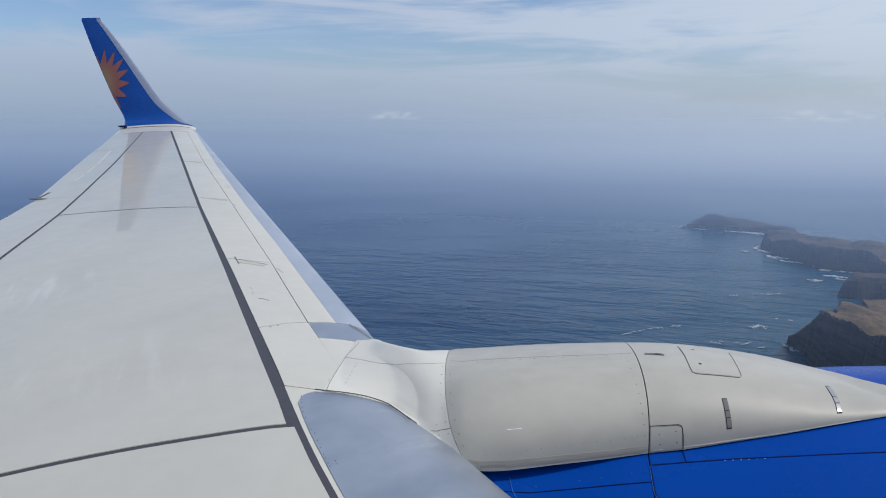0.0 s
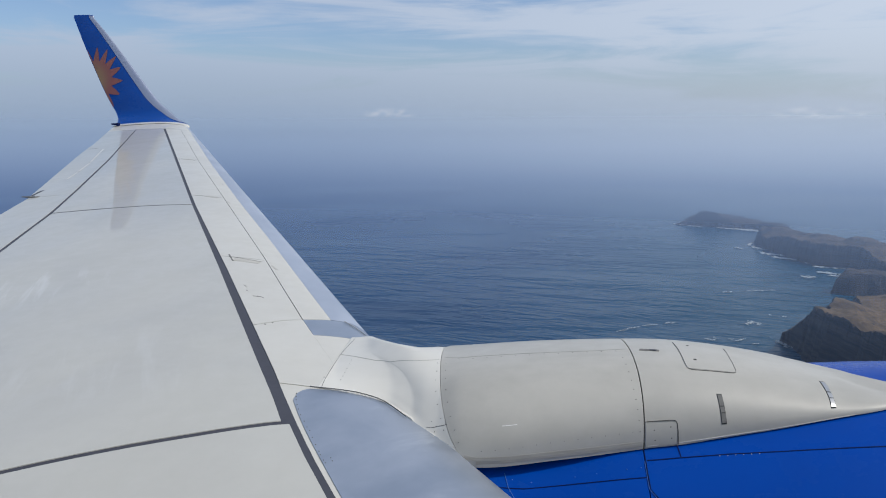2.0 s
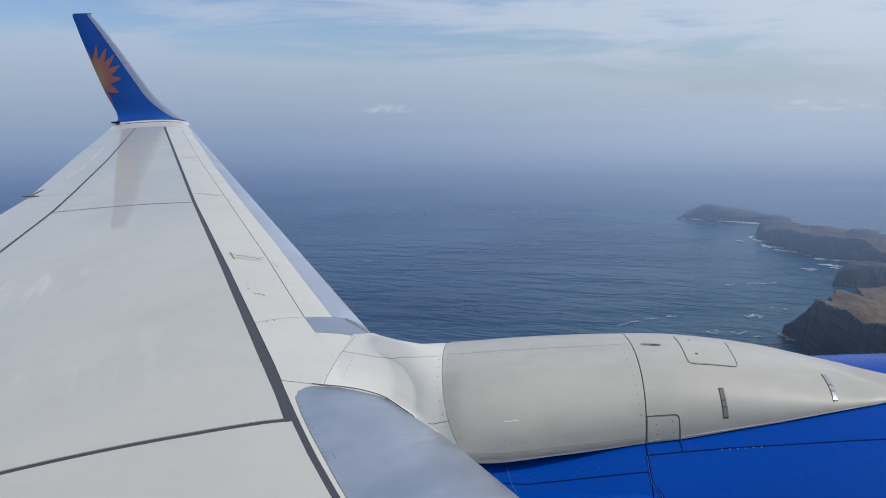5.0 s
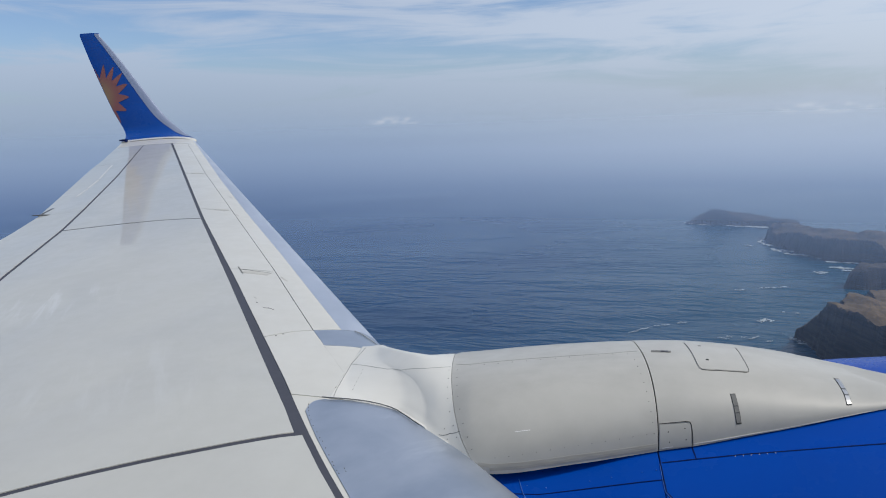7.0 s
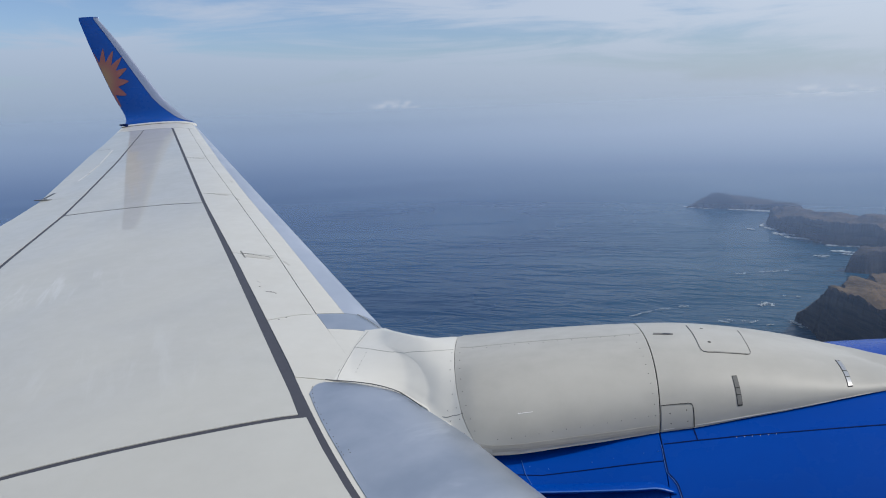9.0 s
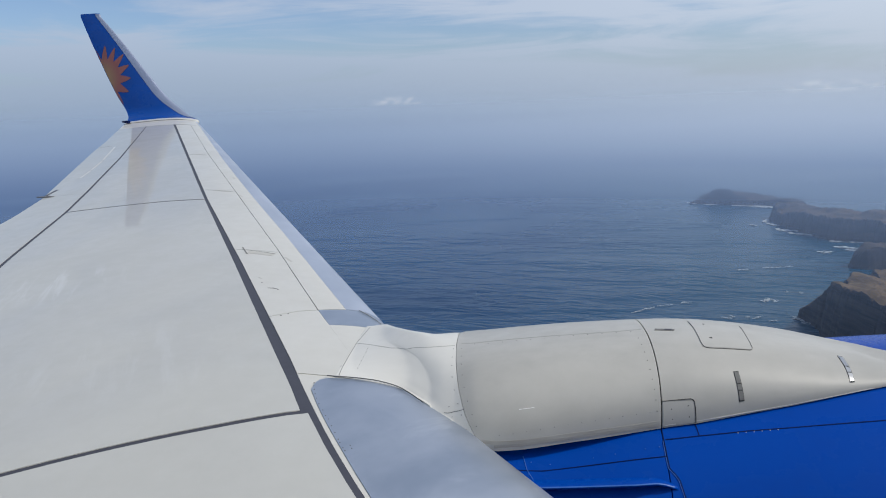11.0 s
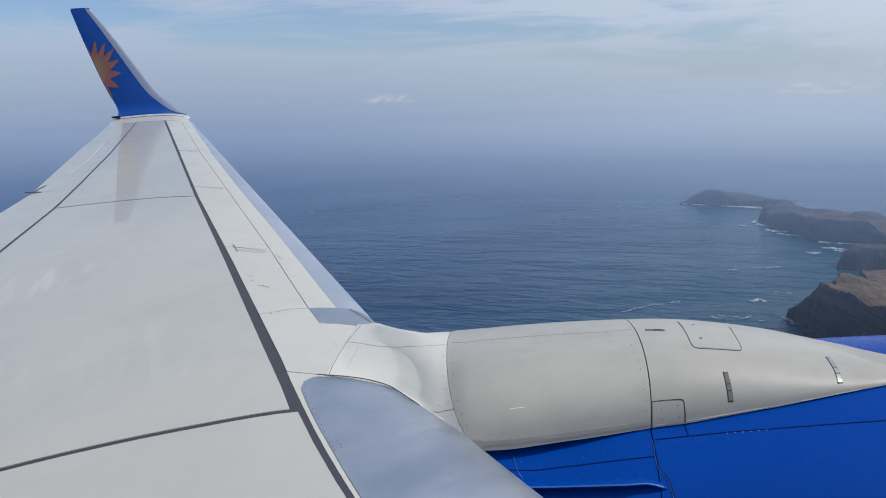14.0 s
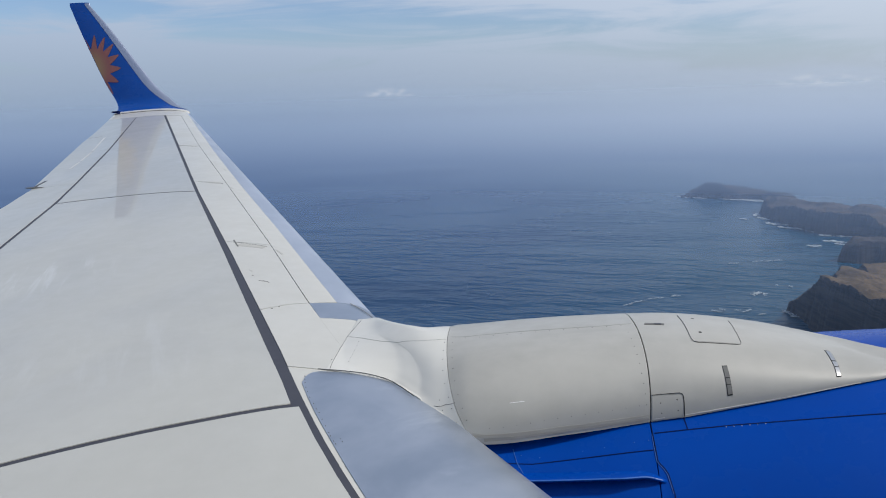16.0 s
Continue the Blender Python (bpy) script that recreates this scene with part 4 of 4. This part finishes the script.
aft = lambda x, a: nacelle(x, a)
seam("cowl_joint", aft, [(0.598, 31.6), (0.719, 30.9), (0.891, 30.2), (1.091, 29.9), (1.415, 29.3), (2.2, 28.5)], 0.0038, seam_blue, engine)
seam("cowl_joint", aft, [(0.592, 27.0), (0.592, 31.8), (0.593, 36.0), (0.595, 39.0), (0.614, 40.6), (0.624, 41.9), (0.636, 46.3), (0.640, 52.0), (0.645, 62.0)], 0.0028, seam_blue, engine)
seam("cowl_joint", aft, [(-0.05, 38.3), (0.05, 38.45), (0.143, 38.62), (0.227, 38.05), (0.392, 37.1), (0.590, 36.0)], 0.0028, seam_blue, engine)
seam("cowl_joint", aft, [(0.717, 27.0), (0.722, 31.0)], 0.0035, seam_blue, engine)
rivets("cowl_screws", aft, row((0.86, 30.6), (1.00, 30.3), 6), 0.0022, latch_steel, cowl, "bright worn screw heads")


def strake():
    """The fin on the cowl's shoulder that guides the flow: a blade that stands out from it, with a round edge."""
    verts, n, ring = [], 28, 9
    for i in range(n):
        f = i / (n - 1)
        x = 0.02 + 0.592 * f
        p, out = nacelle(x, curve(x, (0.0, 0.118, 0.359, 0.50, 0.555, 0.612), (41.9, 41.7, 41.68, 41.75, 42.05, 43.7)))
        h = 0.066 * along(f, (0.0, 0.1, 0.75, 0.93, 1.0), (0.75, 0.9, 0.86, 0.5, 0.06))
        reach = Vector((0, -math.cos(radians(6.0)), math.sin(radians(6.0))))
        up = Vector((0, math.sin(radians(6.0)), math.cos(radians(6.0))))
        for k in range(ring):
            g = math.pi * (k / (ring - 1)) - math.pi / 2
            half = 0.0055 if 0 < k < ring - 1 else 0.009
            step = 0.03 if k in (0, ring - 1) else -(h - 0.0055 + 0.0055 * math.cos(g))
            verts.append(p - reach * step - up * half * math.sin(g) if step > 0 else p + reach * -step - up * half * math.sin(g))
    faces = []
    for i in range(n - 1):
        a, b = ring * i, ring * (i + 1)
        faces += [(a + j, a + j + 1, b + j + 1, b + j) for j in range(ring - 1)]
    faces += [tuple(range(ring))[::-1], tuple(range(ring * (n - 1), ring * n))]
    return verts, faces


fin = part("strake", strake(), cowl_blue, engine, "blue fin on the cowl shoulder")
# pale blue for highlights painted along edges, and for screw heads
edge_blue = paint("highlight_and_screw_blue", (0.03, 0.13, 0.46), 0.35, 0.1, 0.05)


def strake_edge(x, k):
    """The rounded outer edge of the fin, where its painted highlight runs."""
    p, out = nacelle(x, curve(x, (0.0, 0.118, 0.359, 0.50, 0.555, 0.612), (41.9, 41.7, 41.68, 41.75, 42.05, 43.7)))
    h = 0.0668 * along((x - 0.02) / 0.592, (0.0, 0.1, 0.75, 0.93, 1.0), (0.75, 0.9, 0.86, 0.5, 0.06))
    reach = Vector((0, -math.cos(radians(6.0)), math.sin(radians(6.0))))
    up = Vector((0, math.sin(radians(6.0)), math.cos(radians(6.0))))
    a = radians(20 + 50 * k)
    way_out = reach * math.cos(a) + up * math.sin(a)
    return p + reach * (h - 0.0055) + way_out * 0.0062, way_out


part("strake_edge", slab(strake_edge, span(0.03, 0.60, 30), span(0, 1, 4), 0.001), edge_blue, fin, "painted highlight along the fin edge")
# thin pale ribbons paint the highlight along the panel edges
seam("joint_highlight", aft, [(0.070, 34.5), (0.084, 38.3), (0.11, 41.5), (0.118, 44.0)], 0.0022, edge_blue, aft_cowl, "painted highlight along a cowl panel edge", 0.0020)
seam("joint_highlight", aft, [(0.588, 31.9), (0.588, 36.0), (0.590, 39.0), (0.609, 40.7), (0.620, 42.0), (0.632, 46.3)], 0.0016, edge_blue, aft_cowl, "painted highlight along a cowl panel edge", 0.0024)
rivets("cowl_screws", aft, [(0.10, 36.2), (0.09, 39.4), (0.17, 36.9), (0.33, 35.6), (0.41, 34.9), (0.52, 33.9), (0.572, 33.5)], 0.0024, edge_blue, aft_cowl, "blue painted screw heads")

# ---------------------------------------------------------------- small marks on the wing
on_wing = lambda d, y: wing(d, y)
rivets("rivets", on_wing, [(0.672, 4.27), (0.680, 4.24), (0.687, 4.208), (0.694, 4.168), (0.698, 4.13), (0.701, 4.084), (0.699, 4.036), (0.700, 3.993), (0.696, 3.969), (0.699, 3.92), (0.700, 3.873), (0.701, 3.828), (0.702, 3.806), (0.701, 3.774), (0.699, 3.757), (0.670, 3.794), (0.670, 3.776)], 0.0024, rivet_grey, krueger_panel, "row of grey rivet heads")
for y0, d0, d1 in ((11.33, 0.66, 0.40), (8.66, 0.66, 0.40), (6.36, 0.645, 0.42)):
    seam("slat_joint", on_wing, [(d0, y0), (d1, y0 - 0.05)], 0.0025, rivet_grey, airplane_wing, "grime in a panel joint")
seam("krueger_joint", on_wing, [(d, lip_line(d) + 0.004) for d in span(0.235, 0.60, 14)], 0.0025, rivet_grey, airplane_wing, "dark gap along the metal panel", 0.009)
seam("tab_hinge", on_wing, [(1.76, 12.80), (1.90, 11.35)], 0.030, slat_white, aileron, "white hinge line of the aileron tab")
seam("tab_hinge", on_wing, [(1.91, 11.25), (2.02, 10.55)], 0.030, slat_white, aileron)
seam("tab_hinge", on_wing, [(2.03, 10.48), (2.13, 9.98)], 0.030, slat_white, aileron)
seam("grime_smear", on_wing, [(0.62, 6.30), (0.44, 6.275)], 0.060, smear, airplane_wing, "faint grey grime smear", 0.0012)
seam("grime_smear", on_wing, [(0.53, 8.636), (0.425, 8.607)], 0.05, smear, airplane_wing, "faint grey grime smear", 0.0012)
seam("grime_smear", on_wing, [(0.53, 11.30), (0.43, 11.27)], 0.05, smear, airplane_wing, "faint grey grime smear", 0.0012)
seam("scratch", on_wing, [(0.625, 5.517), (0.572, 5.512)], 0.006, rivet_grey, airplane_wing, "thin dark scratch in the paint", 0.0012)
seam("scratch", on_wing, [(0.641, 5.72), (0.630, 5.69)], 0.008, smear, airplane_wing, "thin dark scratch in the paint", 0.0012)
seam("scratch", on_wing, [(0.365, 6.25), (0.342, 6.15)], 0.014, smear, slat, "grey scuff on the slat", 0.0012)
seam("scratch", on_wing, [(0.262, 9.57), (0.250, 9.45)], 0.014, smear, slat, "grey scuff on the slat", 0.0012)
seam("scratch", on_wing, [(0.350, 8.47), (0.335, 8.38)], 0.016, smear, slat, "grey scuff on the slat", 0.0012)
seam("slat_end_lip", on_wing, [(0.150, 5.335), (0.112, 5.300), (0.080, 5.245), (0.066, 5.20)], 0.0028, hairline, airplane_wing, "dark lip where the slat ends", 0.006)
seam("worn_corner", on_wing, [(0.634, 6.42), (0.630, 6.245)], 0.010, rivet_grey, airplane_wing, "worn dark panel corner")
rivets("rivets", on_wing, [(0.644, 5.61), (0.595, 5.52), (0.57, 5.50), (0.645, 5.054), (0.599, 5.089), (0.50, 4.47), (0.52, 4.42)], 0.006, rivet_grey, airplane_wing, "small dark paint chips")
seam("aileron_joint", on_wing, [(2.355, 9.33), (chord(9.03) * 0.988, 9.03)], 0.036, sealant, aileron, "dark gap at the aileron end")
seam("aileron_joint", on_wing, [(2.418, 9.027), (chord(8.955) * 0.988, 8.955)], 0.035, sealant, aileron, "dark gap at the aileron end")
seam("aileron_joint", on_wing, [(1.80, 12.97), (chord(12.97) * 0.98, 12.97)], 0.016, rivet_grey, aileron, "dark gap at the aileron end")
seam("edge_seal", fairing, [(-0.04, -0.978), (0.586, -0.978)], 0.012, grime, pylon_fairing, "grimy tan sealing strip")
seam("grime_band", fairing, [(-0.085, -0.945), (-0.04, -0.955), (0.20, -0.962), (0.586, -0.966)], 0.014, dust, pylon_fairing, "faint brown grime over the sealing strip", 0.0010)
# the lip's pale edge highlight, painted as a thin lighter strip
seam("edge_seal", fairing, [(0.60, -0.988), (1.75, -0.988)], 0.003, sunlit_white, fairing_nose, "fairing lip with a painted pale highlight")


# ---------------------------------------------------------------- the cabin side round the camera
def fuselage_wall():
    """The tube of the fuselage, in which the viewer sits, with one window opening through it."""
    radius, zc, deep = 1.88, 1.02, 0.09
    xs = span(-5.5, -0.42, 12) + span(-0.36, 0.40, 14) + span(0.46, 4.0, 10)
    angles = [radians(a) for a in list(range(-180, 0, 9)) + span(0, 6, 3) + span(8, 27, 12) + span(29, 45, 4) + list(range(54, 180, 9))]
    verts, faces = [], []
    nx, na = len(xs), len(angles)

    def open_at(i, j):
        x = (xs[i] + xs[i + 1]) / 2
        a = (angles[j] + angles[(j + 1) % na]) / 2
        z = zc + radius * math.sin(a)
        return -0.37 < x < 0.41 and 1.17 < z < 1.86 and abs(a) < 1.2
    for r in (radius, radius - deep):
        verts += [(x, r * math.cos(a), zc + r * math.sin(a)) for x in xs for a in angles]
    k = nx * na
    cut = {(i, j): open_at(i, j) for i in range(nx - 1) for j in range(na)}
    for (i, j), hole in cut.items():
        b = (j + 1) % na
        q = (i * na + j, (i + 1) * na + j, (i + 1) * na + b, i * na + b)
        if not hole:
            faces += [q, tuple(v + k for v in q[::-1])]
        else:
            for (p0, p1), (di, dj) in (((q[0], q[1]), (0, -1)), ((q[1], q[2]), (1, 0)), ((q[2], q[3]), (0, 1)), ((q[3], q[0]), (-1, 0))):
                if not cut.get((i + di, (j + dj) % na), False):
                    faces.append((p0, p1, p1 + k, p0 + k))
    return verts, faces


hull = part("fuselage_wall", fuselage_wall(), slat_white, None, smooth=False)
hull.matrix_world = AIRCRAFT
tagged(hull, "plain white fuselage wall with a window opening", "fuselage", kind="structure")


def wedge(p, size):
    """A small tapered block, thick end first."""
    x, y, z = p
    a, b, c = size
    return [(x, y - b, z - c), (x, y + b, z - c), (x, y + b, z + c), (x, y - b, z + c), (x - a, y - b * 0.7, z - c * 0.3), (x - a, y + b * 0.7, z - c * 0.3), (x - a, y + b * 0.7, z + c * 0.6), (x - a, y - b * 0.7, z + c * 0.6)], \
        [(0, 1, 2, 3), (7, 6, 5, 4), (0, 4, 5, 1), (1, 5, 6, 2), (2, 6, 7, 3), (3, 7, 4, 0)]


part("tail_block", wedge((-8.10, 16.74, 2.205), (0.15, 0.05, 0.030)), seam_blue, part_wl, "dark block at the winglet root", smooth=False)
part("aileron_horn", wedge((-4.86, 8.95, 1.094), (0.19, 0.035, 0.010)), rivet_grey, aileron, "grey wedge at the aileron end", smooth=False)
